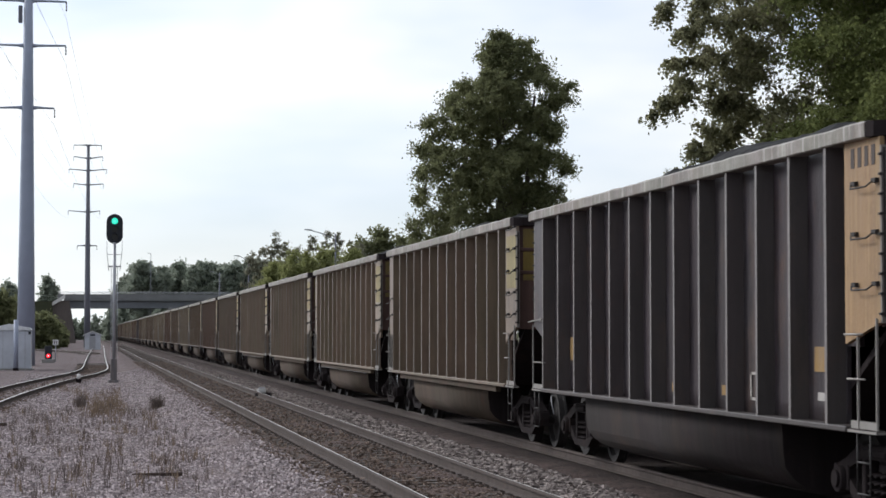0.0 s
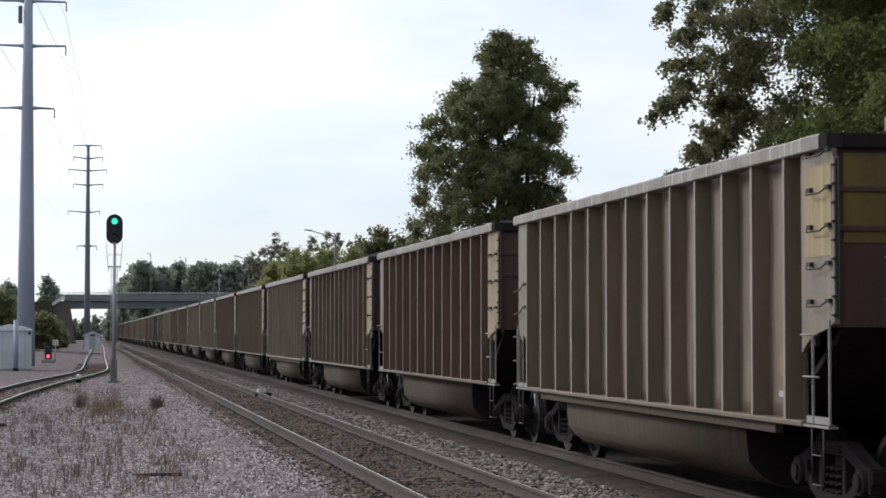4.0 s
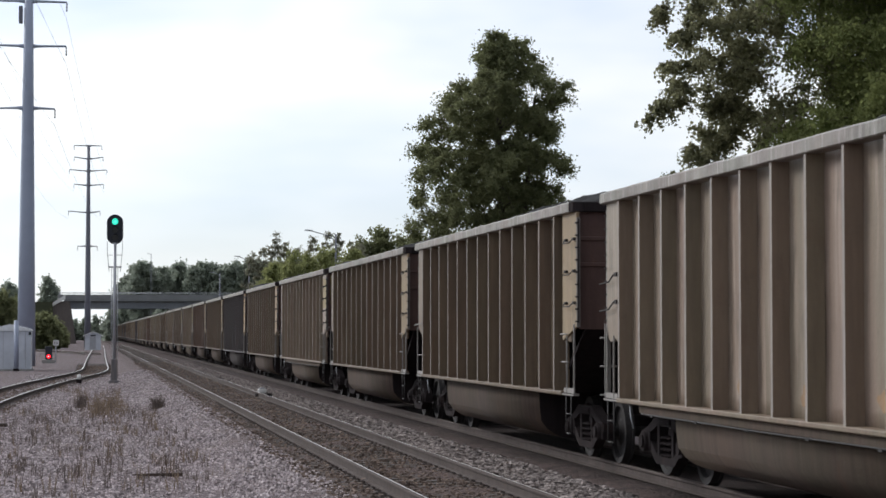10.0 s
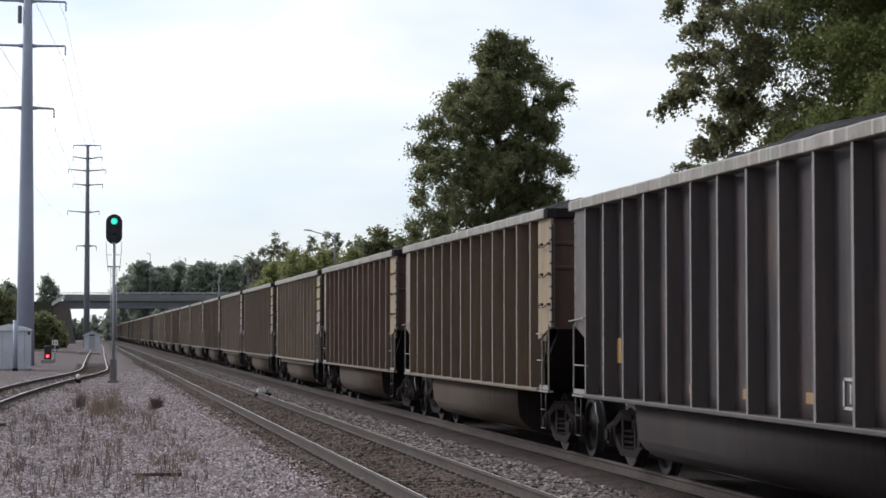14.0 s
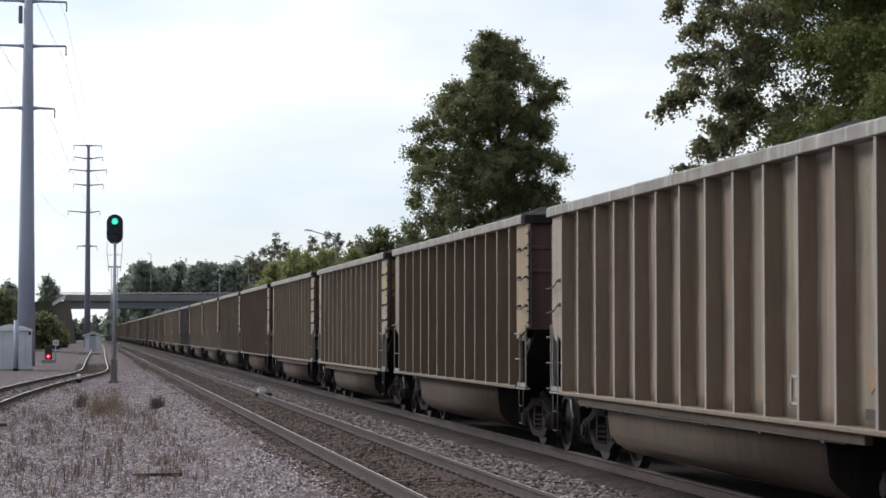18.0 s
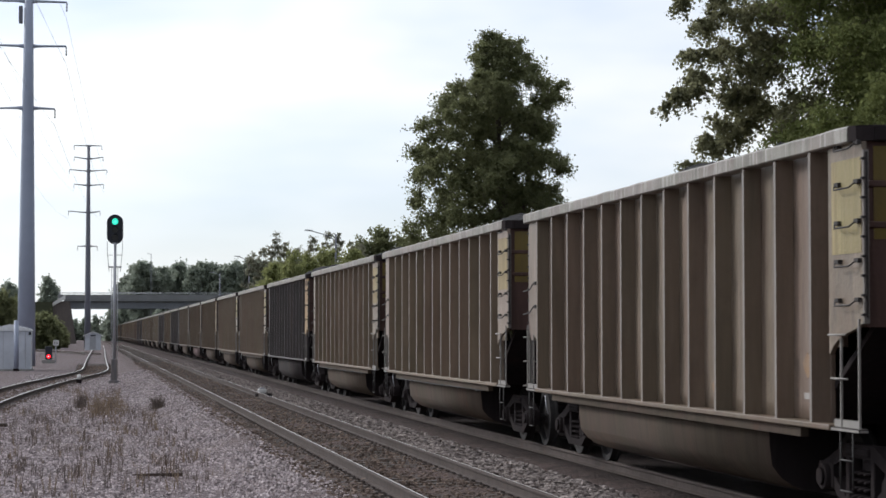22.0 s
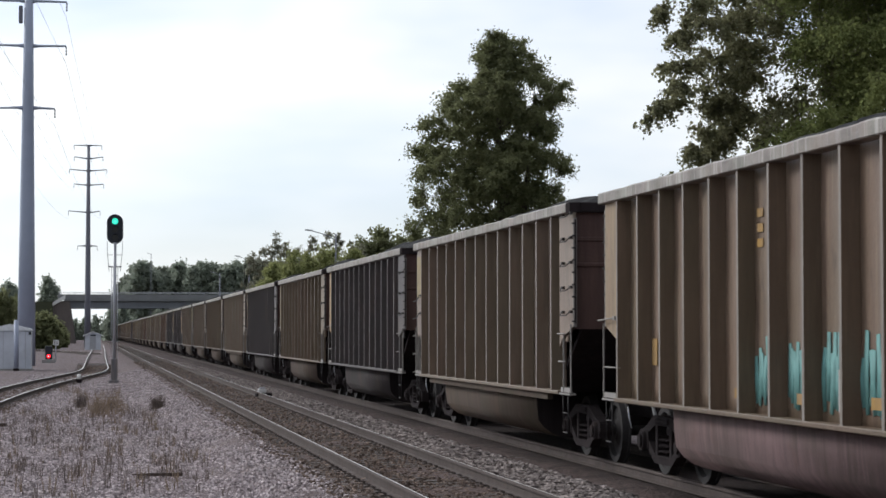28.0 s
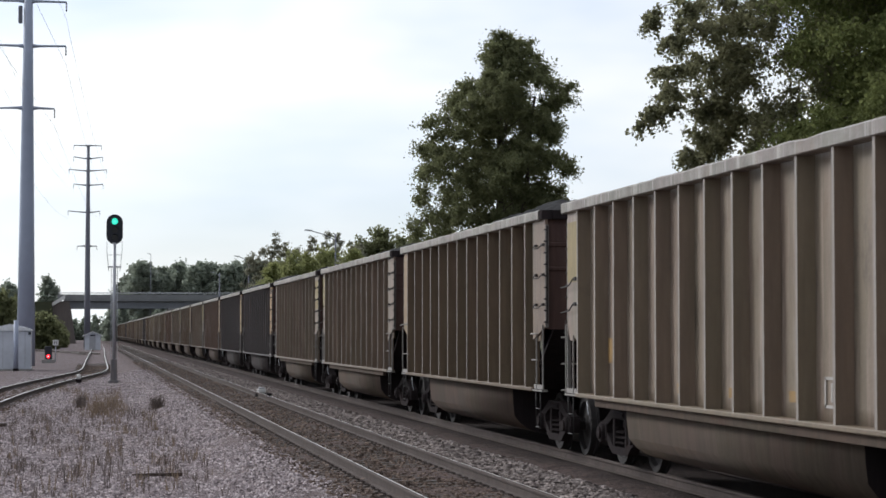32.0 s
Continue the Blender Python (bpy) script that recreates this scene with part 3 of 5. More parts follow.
def make_chord(bm, s):
    """Top chord: a square tube, knocked about along its length."""
    n, rings = 60, []
    for i in range(n + 1):
        lo, hi = (-7.10, 7.40) if s < 0 else (-7.40, 7.10)
        y = lo + (hi - lo) * i / n
        dx, dz = 0.010 * noise.noise((y * 1.3, 1.0, s)), 0.014 * noise.noise((y * 1.7, 5.0, s))
        ring = [(1.40, 3.60), (WIDE - 0.012 + dx, 3.60), (WIDE + dx, 3.612), (WIDE + dx, TOP - 0.02 + dz), (WIDE - 0.02 + dx, TOP + dz), (1.42, TOP + dz), (1.40, TOP - 0.02 + dz)]
        rings.append([bm.verts.new((s * x, y, z)) for x, z in ring])
    for a, b in zip(rings, rings[1:]):
        for k in range(7):
            bm.faces.new((a[k], a[(k + 1) % 7], b[(k + 1) % 7], b[k]))
    bm.faces.new(rings[0])
    bm.faces.new(rings[-1])
    bmesh.ops.recalc_face_normals(bm, faces=bm.faces)


def make_end_chord(bm, e):
    """Beam across the end, with a mitred dark cap where the side chord stops short of one corner."""
    box(bm, (-1.40, e * 7.10, 3.60), (1.40, e * HALF, TOP - 0.004), 0.012)
    prism(bm, [(e * 1.40, e * 7.104), (e * 1.570, e * 7.104), (e * 1.545, e * 7.24), (e * 1.43, e * 7.31), (e * 1.40, e * 7.31)], 2, 3.604, TOP - 0.008)


def make_grab(bm, s, z, e):
    """A rung between two bent brackets on the corner panel."""
    tube(bm, [(s * 1.505, e * 6.68, z + 0.045), (s * 1.55, e * 6.68, z + 0.045), (s * 1.575, e * 6.74, z + 0.005), (s * 1.575, e * 7.12, z + 0.005), (s * 1.55, e * 7.20, z + 0.045), (s * 1.505, e * 7.20, z + 0.045)], 0.009, 5)
    for y in (6.70, 7.21):
        box(bm, (s * 1.50, e * y - 0.05, z + 0.035), (s * 1.545, e * y + 0.05, z + 0.075))


def make_hook(bm, s, z, e, drop):
    """A bent hand hold that reaches past the end of the car."""
    tube(bm, [(s * 1.505, e * 6.70, z + drop), (s * 1.56, e * 6.72, z + drop), (s * 1.57, e * 6.92, z + 0.02), (s * 1.57, e * 7.42, z)], 0.011, 5)
    box(bm, (s * 1.50, e * 6.70 - 0.06, z + drop - 0.025), (s * 1.545, e * 6.70 + 0.06, z + drop + 0.03))


def make_ladder(bm, s, e):
    """A comb of dark rungs that sits in the stile at one corner of the end."""
    pts = [(1.47, 2.0)]
    z = 2.04
    while z < 3.5:
        pts += [(1.49, z - 0.011), (1.527, z - 0.011), (1.527, z + 0.011), (1.49, z + 0.011)]
        z += 0.175
    pts += [(1.49, 3.50), (1.47, 3.50)]
    prism(bm, [(s * x, q) for x, q in pts], 1, min(e * 7.287, e * 7.33), max(e * 7.287, e * 7.33))


def make_stile(bm, s, e, low):
    """The pale stile of a corner, with three wide rungs below where it reaches the sill."""
    box(bm, (s * 1.455, min(e * 7.282, e * 7.318), low), (s * 1.506, max(e * 7.282, e * 7.318), 3.52), 0.0)
    if low < 1.5:
        for z in (1.81, 1.43, 1.05):
            tube(bm, [(s * 1.36, e * 7.325, z), (s * 1.59, e * 7.325, z)], 0.013, 5)


def make_posts(bm, s, e, arched):
    """Posts and cross bars of the corner platform."""
    for y in (7.26, 6.80) if s * e > 0 or arched else (7.26,):
        box(bm, (s * 1.525, e * (y - 0.011), 1.0), (s * 1.545, e * (y + 0.010), 2.0 if y > 7 else 1.84))
    if s * e > 0:
        tube(bm, [(s * 1.57, e * 6.62, 1.46), (s * 1.57, e * 7.05, 1.46)], 0.011, 5)
        tube(bm, [(s * 1.57, e * 6.55, 1.86), (s * 1.57, e * 7.0, 1.86)], 0.011, 5)
    elif not arched:
        tube(bm, [(s * 1.53, e * 6.42, 1.42), (s * 1.53, e * 7.26, 1.42)], 0.011, 5)
    box(bm, (s * 1.46, e * 6.42, 0.975), (s * 1.555, e * 7.29, 1.015), 0.008, 1)
    box(bm, (s * 1.515, e * 6.60, 1.015), (s * 1.535, e * 7.25, 1.09), 0.004, 1)


def make_step(bm, s, e):
    """A stirrup with two rungs that hangs from the corner."""
    for y in (6.78, 7.10):
        tube(bm, [(s * 1.54, e * y, 1.0), (s * 1.54, e * y, 0.44)], 0.010, 5)
    for z in (0.72, 0.44):
        tube(bm, [(s * 1.54, e * 6.78, z), (s * 1.54, e * 7.10, z)], 0.010, 5)


def make_pipe(bm, s):
    """Brake pipe on brackets under the side sill."""
    tube(bm, [(s * 1.535, -5.2, 0.868), (s * 1.535, -3.0, 0.872), (s * 1.535, 0.5, 0.862), (s * 1.535, 5.4, 0.870)], 0.010, 6)
    for k in range(6):
        y = -4.6 + 1.9 * k
        box(bm, (s * 1.500, y - 0.05, 0.845), (s * 1.548, y + 0.05, 0.875))


def make_coupler(bm, e):
    box(bm, (-0.14, e * 5.5, 0.70), (0.14, e * 7.62, 0.96), 0.02)
    prism(bm, [(-0.20, e * 7.60), (0.20, e * 7.60), (0.24, e * 7.84), (0.08, e * 8.02), (-0.05, e * 7.86), (-0.22, e * 7.98)], 2, 0.68, 0.98)


def make_hose(bm, e):
    """Brake hose that hangs beside the coupler."""
    tube(bm, [(e * 0.35, e * 7.2, 0.95), (e * 0.34, e * 7.5, 0.62), (e * 0.2, e * 7.85, 0.5), (0.0, e * 8.05, 0.55)], 0.028, 6)


PAINT = {
    "light": ("dusty bare aluminium coal gondola with yellow end panels, loaded with coal", (0.262, 0.212, 0.172), (0.272, 0.207, 0.160), 0.35, "yellow"),
    "plated": ("dusty bare aluminium coal gondola with bright yellow plates, loaded", (0.254, 0.209, 0.171), (0.268, 0.207, 0.161), 0.35, "yellow"),
    "tan": ("tan dust-covered ribbed coal gondola with yellow end panels, loaded", (0.198, 0.155, 0.124), (0.232, 0.175, 0.133), 0.5, "yellow"),
    "brown": ("brown weathered steel coal gondola with cream end panels, loaded", (0.161, 0.116, 0.083), (0.217, 0.163, 0.109), 0.5, "cream"),
    "rusty": ("rust-stained brown steel coal gondola with cream end panels, loaded", (0.150, 0.093, 0.070), (0.204, 0.136, 0.097), 0.45, "cream"),
    "charcoal": ("charcoal-painted coal gondola with orange-tan end panels, loaded", (0.044, 0.036, 0.044), (0.086, 0.068, 0.070), 0.35, "orange"),
    "slate": ("dark slate-grey coal gondola with orange-tan end panels, loaded", (0.052, 0.044, 0.048), (0.095, 0.078, 0.078), 0.30, "orange"),
}
HEAP = {"light": 0.70, "plated": 0.66, "tan": 0.73, "brown": 0.77, "rusty": 0.70, "charcoal": 0.77, "slate": 0.78}
PANEL_COLOR = {"yellow": (0.29, 0.238, 0.105), "orange": (0.31, 0.197, 0.088), "cream": (0.262, 0.190, 0.112), "grey": (0.20, 0.185, 0.18)}
M_SIDE = {k: weathered("side_paint_" + k, v[1], v[2], v[3], rust_amount=0.6 if k == "rusty" else 0.35, rough=0.48, metal=0.3 if v[4] == "yellow" else 0.15, blotch=0.8, spec=0.4 if v[4] == "orange" else 0.6) for k, v in PAINT.items()}
# rib colour is the side paint darkened: shade on the webs is painted in
M_RIBS = {k: weathered("shaded_rib_paint_" + k, tuple(c * q for c, q in zip(v[1], (0.68, 0.64, 0.55))) if k not in ("charcoal", "slate") else (0.048, 0.039, 0.040), shade(v[2], 0.7), v[3], rust_amount=0.2, rough=0.55, blotch=0.3) for k, v in PAINT.items()}
# outer rib faces are lightened: the light they catch is painted in
M_RIB_LIT = {"shaded_rib_paint_" + k: weathered("lit_rib_face_" + k, tuple(0.6 * c + 0.14 for c in v[1]) if k not in ("charcoal", "slate") else (0.22, 0.20, 0.195), v[2], 0.4, rust_amount=0.15, coarse=1.6) for k, v in PAINT.items()}
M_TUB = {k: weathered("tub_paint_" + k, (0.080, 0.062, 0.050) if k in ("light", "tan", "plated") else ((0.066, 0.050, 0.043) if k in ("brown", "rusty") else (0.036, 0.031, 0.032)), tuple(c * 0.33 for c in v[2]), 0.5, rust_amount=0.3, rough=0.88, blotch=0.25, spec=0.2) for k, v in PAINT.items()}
M_PANEL = {k: weathered("panel_paint_" + k, v, (0.24, 0.175, 0.11), 0.35, rust_amount=0.45, streaks=0.5, blotch=0.6) for k, v in PANEL_COLOR.items()}
M_CHORD = weathered("chord_aluminium", (0.29, 0.272, 0.25), (0.095, 0.082, 0.068), 0.9, rust_amount=0.45, rough=0.5, metal=0.15, coarse=2.6, streaks=0.45, blotch=0.8)
M_END = weathered("end_steel", (0.080, 0.043, 0.037), (0.110, 0.063, 0.050), 0.4, rust_amount=0.4, rough=0.85)
M_GRAB = plain("grab_iron_steel", (0.028, 0.023, 0.022), 0.7)
M_POSTS = plain("platform_post_paint", (0.25, 0.232, 0.215), 0.6)
M_STILE = plain("dull_stile_paint", (0.20, 0.18, 0.165), 0.7)
M_STEPS = plain("dark_step_steel", (0.020, 0.017, 0.017), 0.7)
M_HOSE = plain("grey_rubber_hose", (0.20, 0.20, 0.20), 0.6)
M_MARK_Y = weathered("faded_yellow_reflector", (0.38, 0.215, 0.045), (0.20, 0.155, 0.12), 0.7, coarse=2.5)
# dirty end yellow, darkened further to paint in the shade between cars
M_END_Y = weathered("shaded_sooty_yellow_end", (0.190, 0.135, 0.022), (0.080, 0.052, 0.036), 0.7, rust_amount=0.5, coarse=1.2)
M_SMUDGE = weathered("ochre_rust_smudge", (0.34, 0.185, 0.07), (0.262, 0.208, 0.166), 0.95, coarse=5.0)
M_MARK_W = weathered("worn_white_stencil", (0.50, 0.48, 0.46), (0.26, 0.21, 0.17), 0.6, coarse=2.5)
M_MARK_DIM = weathered("dim_grey_stencil", (0.22, 0.20, 0.195), (0.10, 0.09, 0.09), 0.6, coarse=2.5)
M_MARK_K = plain("black_stencil", (0.05, 0.035, 0.03), 0.7)
M_TEAL = plain("teal_spray_paint", (0.115, 0.285, 0.268), 0.7, 0.0, 0.75, 5.0)
M_SMOKE = plain("dark_spray_smudge", (0.055, 0.052, 0.060), 0.8, 0.0, 0.5, 4.0)


def mark(car, s, y, z, w, h, material, label, x=1.383, name="marking"):
    """A thin painted patch on the side sheet or a panel."""
    def make(bm):
        box(bm, (s * x, y - w / 2, z - h / 2), (s * (x + 0.005), y + w / 2, z + h / 2))
    bm = B()
    make(bm)
    return part(name, bm, material, car, label)


def blot(car, s, y, z, w, h, n):
    """A ragged rust smudge on the side sheet."""
    bm = B()
    pts = [(y + w * math.cos(q * 0.628) * (0.75 + 0.3 * math.sin(q * 2.7 + n)), z + h * math.sin(q * 0.628) * (0.75 + 0.3 * math.cos(q * 1.9 + 2 * n))) for q in range(10)]
    prism(bm, pts, 0, min(s * 1.381, s * 1.386), max(s * 1.381, s * 1.386))
    part("rust_smudge", bm, M_SMUDGE, car, "ochre rust smudge")


def build_car(kind, detail=True, facing=-1):
    label, panel = PAINT[kind][0], PAINT[kind][4]
    car = thing("coal_gondola", label, "rail car", "cars of the coal train")
    side, ribs, tub = M_SIDE[kind], M_RIBS[kind], M_TUB[kind]

    def add(name, key, material, make, note=""):
        return part(name, mesh_once(key, material, make), material, car, note)
    for s in (-1, 1):
        add("side_sheet", f"side_sheet{s}", side, lambda bm: make_side(bm, s))
        add("top_chord", f"top_chord{s}", M_CHORD, lambda bm: make_chord(bm, s), "grey aluminium top chord")
        add("side_sill", f"side_sill{s}", ribs, lambda bm: box(bm, (s * 1.36, -6.56, 0.975), (s * 1.572, 6.56, 1.03), 0.010))
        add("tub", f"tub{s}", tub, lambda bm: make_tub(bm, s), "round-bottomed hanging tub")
        if detail:
            for i, y in enumerate(RIB_Y):
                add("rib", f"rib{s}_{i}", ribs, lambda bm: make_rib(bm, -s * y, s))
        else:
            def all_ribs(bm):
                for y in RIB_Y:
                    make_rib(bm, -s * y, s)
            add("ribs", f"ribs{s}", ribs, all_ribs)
    arched = panel == "yellow"
    style = "arched" if arched else "straight"
    for e in (-1, 1):
        pm = M_PANEL[panel] if e < 0 else side
        add("end_sheet", f"end_sheet{e}", M_END, lambda bm: make_end(bm, e), "dark rusty end sheet")
        add("end_chord", f"end_chord{e}", M_STEEL_DARK, lambda bm: make_end_chord(bm, e))
        if e < 0 and arched:
            add("end_patch", f"end_patch{e}", M_END_Y, lambda bm: box(bm, (-1.38, e * 7.236, 2.72), (1.38, e * 7.228, 3.56)), "dirty yellow painted end, darkened as in shade")
        add("coupler", f"coupler{e}", M_STEEL_DARK, lambda bm: make_coupler(bm, e))
        add("brake_hose", f"brake_hose{e}", M_HOSE, lambda bm: make_hose(bm, e))
        for s in (-1, 1):
            c = s * e
            add("corner_panel", f"corner_panel{s}{e}{style}", pm if not arched else side, lambda bm: prism(bm, panel_outline(e, c, arched), 0, s * 1.46, s * 1.505), "painted corner panel")
            if e < 0 and arched:
                add("panel_patch", f"panel_patch{s}{e}", M_PANEL["yellow"], lambda bm: box(bm, (s * 1.50, e * 6.50, 2.60), (s * 1.510, e * 7.26, 3.46)), "yellow painted patch")
            if detail and c > 0:
                for k in range(5 if arched else 3):
                    z = 2.12 + 0.355 * k if arched else 2.25 + 0.455 * k
                    add("grab_iron", f"grab_iron{s}{e}{k}{style}", M_GRAB, lambda bm: make_grab(bm, s, z, e))
            elif detail:
                for k, z in enumerate((2.17, 2.53) if arched else (2.04,)):
                    add("grab_iron", f"hook{s}{e}{k}{style}", M_GRAB if arched else M_POSTS, lambda bm: make_hook(bm, s, z, e, 0.11 if arched else 0.025))
            add("ladder", f"ladder{s}{e}", M_GRAB, lambda bm: make_ladder(bm, s, e))
            add("stile", f"stile{s}{e}{style}", M_POSTS if c < 0 else M_STILE, lambda bm: make_stile(bm, s, e, 1.0 if arched and c < 0 else 1.96), "pale ladder stile")
            add("corner_frame", f"corner_frame{s}{e}{style}", M_POSTS, lambda bm: make_posts(bm, s, e, arched))
            if detail:
                add("step", f"step{s}{e}", M_STEPS, lambda bm: make_step(bm, s, e))
        truck = part("truck", BOLSTER, M_STEEL_DARK, car)
        truck.location = (0, e * TRUCK_Y, 0)
        for s in (-1, 1):
            sf = part("side_frame", SIDE_FRAME, M_STEEL_DARK, truck)
            sf.matrix_basis = pose(s * 1.0, 0, 0, 0, 0, 0 if s < 0 else 180)
            if detail:
                for y in (-0.16, 0.0, 0.16):
                    part("spring", SPRING, M_STEEL_DARK, truck).location = (s * 1.0, y, 0)
        for y in (-0.89, 0.89):
            part("wheelset", WHEELSET, M_WHEEL, truck).location = (0, y, WHEEL_R)
    add("center_sill", "center_sill", M_STEEL_DARK, lambda bm: box(bm, (-0.22, -7.2, 0.62), (0.22, 7.2, 1.0), 0.02))
    add("floor_plate", "floor_plate", M_STEEL_DARK, lambda bm: box(bm, (-1.36, -5.4, 0.985), (1.36, 5.4, 1.02)))
    add("coal_load", "coal_load_" + kind, M_COAL, lambda bm: make_coal(bm, len(kind) + ord(kind[0]), HEAP[kind]), "heaped black coal")
    if detail:
        s, d = facing, -facing
        for q in (-1, 1) if arched else ():
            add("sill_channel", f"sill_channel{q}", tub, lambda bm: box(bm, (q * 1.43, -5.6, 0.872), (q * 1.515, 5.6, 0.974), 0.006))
            if kind == "light":
                add("brake_pipe", f"brake_pipe{q}", M_STEPS, lambda bm: make_pipe(bm, q))
        if kind == "light":
            mark(car, s, d * -5.82, 1.62, 0.10, 0.17, M_MARK_W, "small white tag")
            blot(car, s, d * -5.48, 1.47, 0.18, 0.15, 5)
            mark(car, s, d * -5.45, 1.14, 0.30, 0.10, M_MARK_K, "dark stencilled bar")
        elif kind == "tan":
            blot(car, s, d * -5.48, 1.58, 0.17, 0.15, 2)
            mark(car, s, d * -5.43, 1.26, 0.16, 0.06, M_MARK_W, "white stencilled line")
        else:
            mark(car, s, d * -5.43, 1.62, 0.40, 0.24, M_MARK_Y, "yellow reflective plate")
            mark(car, s, d * 5.22, 1.64, 0.24, 0.33, M_MARK_Y, "yellow reflective plate")
            mark(car, s, d * -5.43, 1.26, 0.24, 0.08, M_MARK_W, "white stencilled line")
        if arched and kind != "plated":
            for n, (y, z, w, h) in enumerate(((-2.35, 1.27, 0.17, 0.12), (-0.29, 1.24, 0.13, 0.13), (1.79, 1.30, 0.12, 0.16), (3.75, 1.22, 0.15, 0.10), (4.85, 1.38, 0.11, 0.15))):
                blot(car, s, d * y, z, w, h, n)
            mark(car, s, d * 2.62, 1.36, 0.16, 0.13, M_MARK_W, "small white tag")
        else:
            for y, z, w in ((-2.35, 1.24, 0.36), (-0.29, 1.22, 0.30), (1.79, 1.22, 0.26)):
                mark(car, s, d * y, z, w, 0.11, M_MARK_Y, "yellow reflective strip")
        if not arched:
            mark(car, s, d * -1.36, 1.33, 0.05, 0.40, M_MARK_W, "upright white reflector")
            mark(car, s, d * 0.70, 1.33, 0.05, 0.40, M_MARK_W, "upright white reflector")
            mark(car, s, d * 5.85, 1.75, 0.07, 0.90, M_MARK_Y, "tall upright reflector")

        def bleed_rod(bm):
            tube(bm, [(s * 1.50, d * 6.10, 0.93), (s * 1.52, d * 6.02, 0.92), (s * 1.52, d * 5.98, 0.80), (s * 1.50, d * 5.93, 0.66)], 0.009, 5)
        add("bleed_rod", f"bleed_rod{s}{d}", M_GALV, bleed_rod, "bright bent bleed rod")
        bm = B()
        for a, b, c, q in () if kind in ("tan", "brown", "rusty") else ((-3.56, -3.52, 1.16, 1.46), (-3.24, -3.20, 1.16, 1.46), (-3.56, -3.20, 1.16, 1.19), (-3.56, -3.20, 1.43, 1.46), (-3.42, -3.38, 1.22, 1.40)):
            box(bm, (s * 1.383, min(d * a, d * b), c), (s * 1.388, max(d * a, d * b), q))
        if bm.verts:
            part("stencil_frame", bm, M_MARK_W, car, "white stencilled data box")
        if kind == "charcoal":
            for k in range(4):
                yy = 6.62 + 0.17 * k
                bm = B()
                box(bm, (s * 1.505, -yy - 0.045, 3.36), (s * 1.509, -yy + 0.045, 3.54))
                part("stencil_bar", bm, M_MARK_K, car, "dark stencilled bar")
    return car


# the order of the cars, from the one beside the camera to the last far one
ORDER = ("tan brown charcoal tan light plated light tan rusty brown plated brown rusty light light brown brown light brown charcoal "
         "brown rusty light tan light brown light light rusty tan light light charcoal light light brown brown tan slate brown "
         "charcoal plated brown tan tan charcoal charcoal rusty tan brown tan rusty brown tan light brown charcoal tan brown light "
         "rusty tan brown light charcoal brown tan light brown tan rusty brown tan light brown").split()
FIRST = -3
TURNED = {33, 34, 35, 36, 37, 38, 39, 40}


# slack in the couplings: metres by which a car stands off its even place
SLACK = {19: -0.2, 26: -0.1, 28: -0.15, 29: -0.1, 33: -0.1, 34: 0.2, 35: 0.5, 36: 0.3, 37: 0.33, 38: 0.08}


def car_spot(k, t):
    """The middle of car k at t seconds: the train slows a little."""
    bare = 0 <= k - FIRST < len(ORDER) and k not in TURNED and PAINT[ORDER[k - FIRST]][4] == "yellow"
    return 33.55 + 16.18 * k + HALF + SLACK.get(k, 0.0) - (0.19 if bare else 0.0) - (-0.22 + 19.891 * t - 0.00304 * t * t)


TRAIN = []


def build_train():
    protos = {}
    for n, kind in enumerate(ORDER):
        k = FIRST + n
        detail = k < 45
        turned = k in TURNED
        key = (kind, detail, turned)
        if key not in protos:
            car = protos[key] = build_car(kind, detail, 1 if turned else -1)
        else:
            car = copy_thing(protos[key], Matrix())
        car.matrix_basis = pose(TRAIN_X, car_spot(k, 0), 0, 0, 0, 180 if turned else 0)
        TRAIN.append((k, car, turned))
    for k, car, turned in TRAIN:
        if k == 33:
            graffiti(car)
        if k == 35:
            big_bars(car)
        if k == 9:
            heap_up(car)
            chalk(car)


M_TUB_PINK = weathered("tub_with_faded_pink_paint", (0.10, 0.072, 0.066), (0.20, 0.128, 0.132), 0.9, coarse=1.1, rough=0.88, spec=0.2)


def heap_up(car):
    """One load is heaped higher towards its near end."""
    for o in car.children:
        if o.name.startswith("coal_load"):
            o.data = o.data.copy()
            for v in o.data.vertices:
                v.co.z += 0.10 * math.exp(-((v.co.y + 3.0) / 3.2) ** 2) * (1 - (v.co.x / 1.36) ** 2)


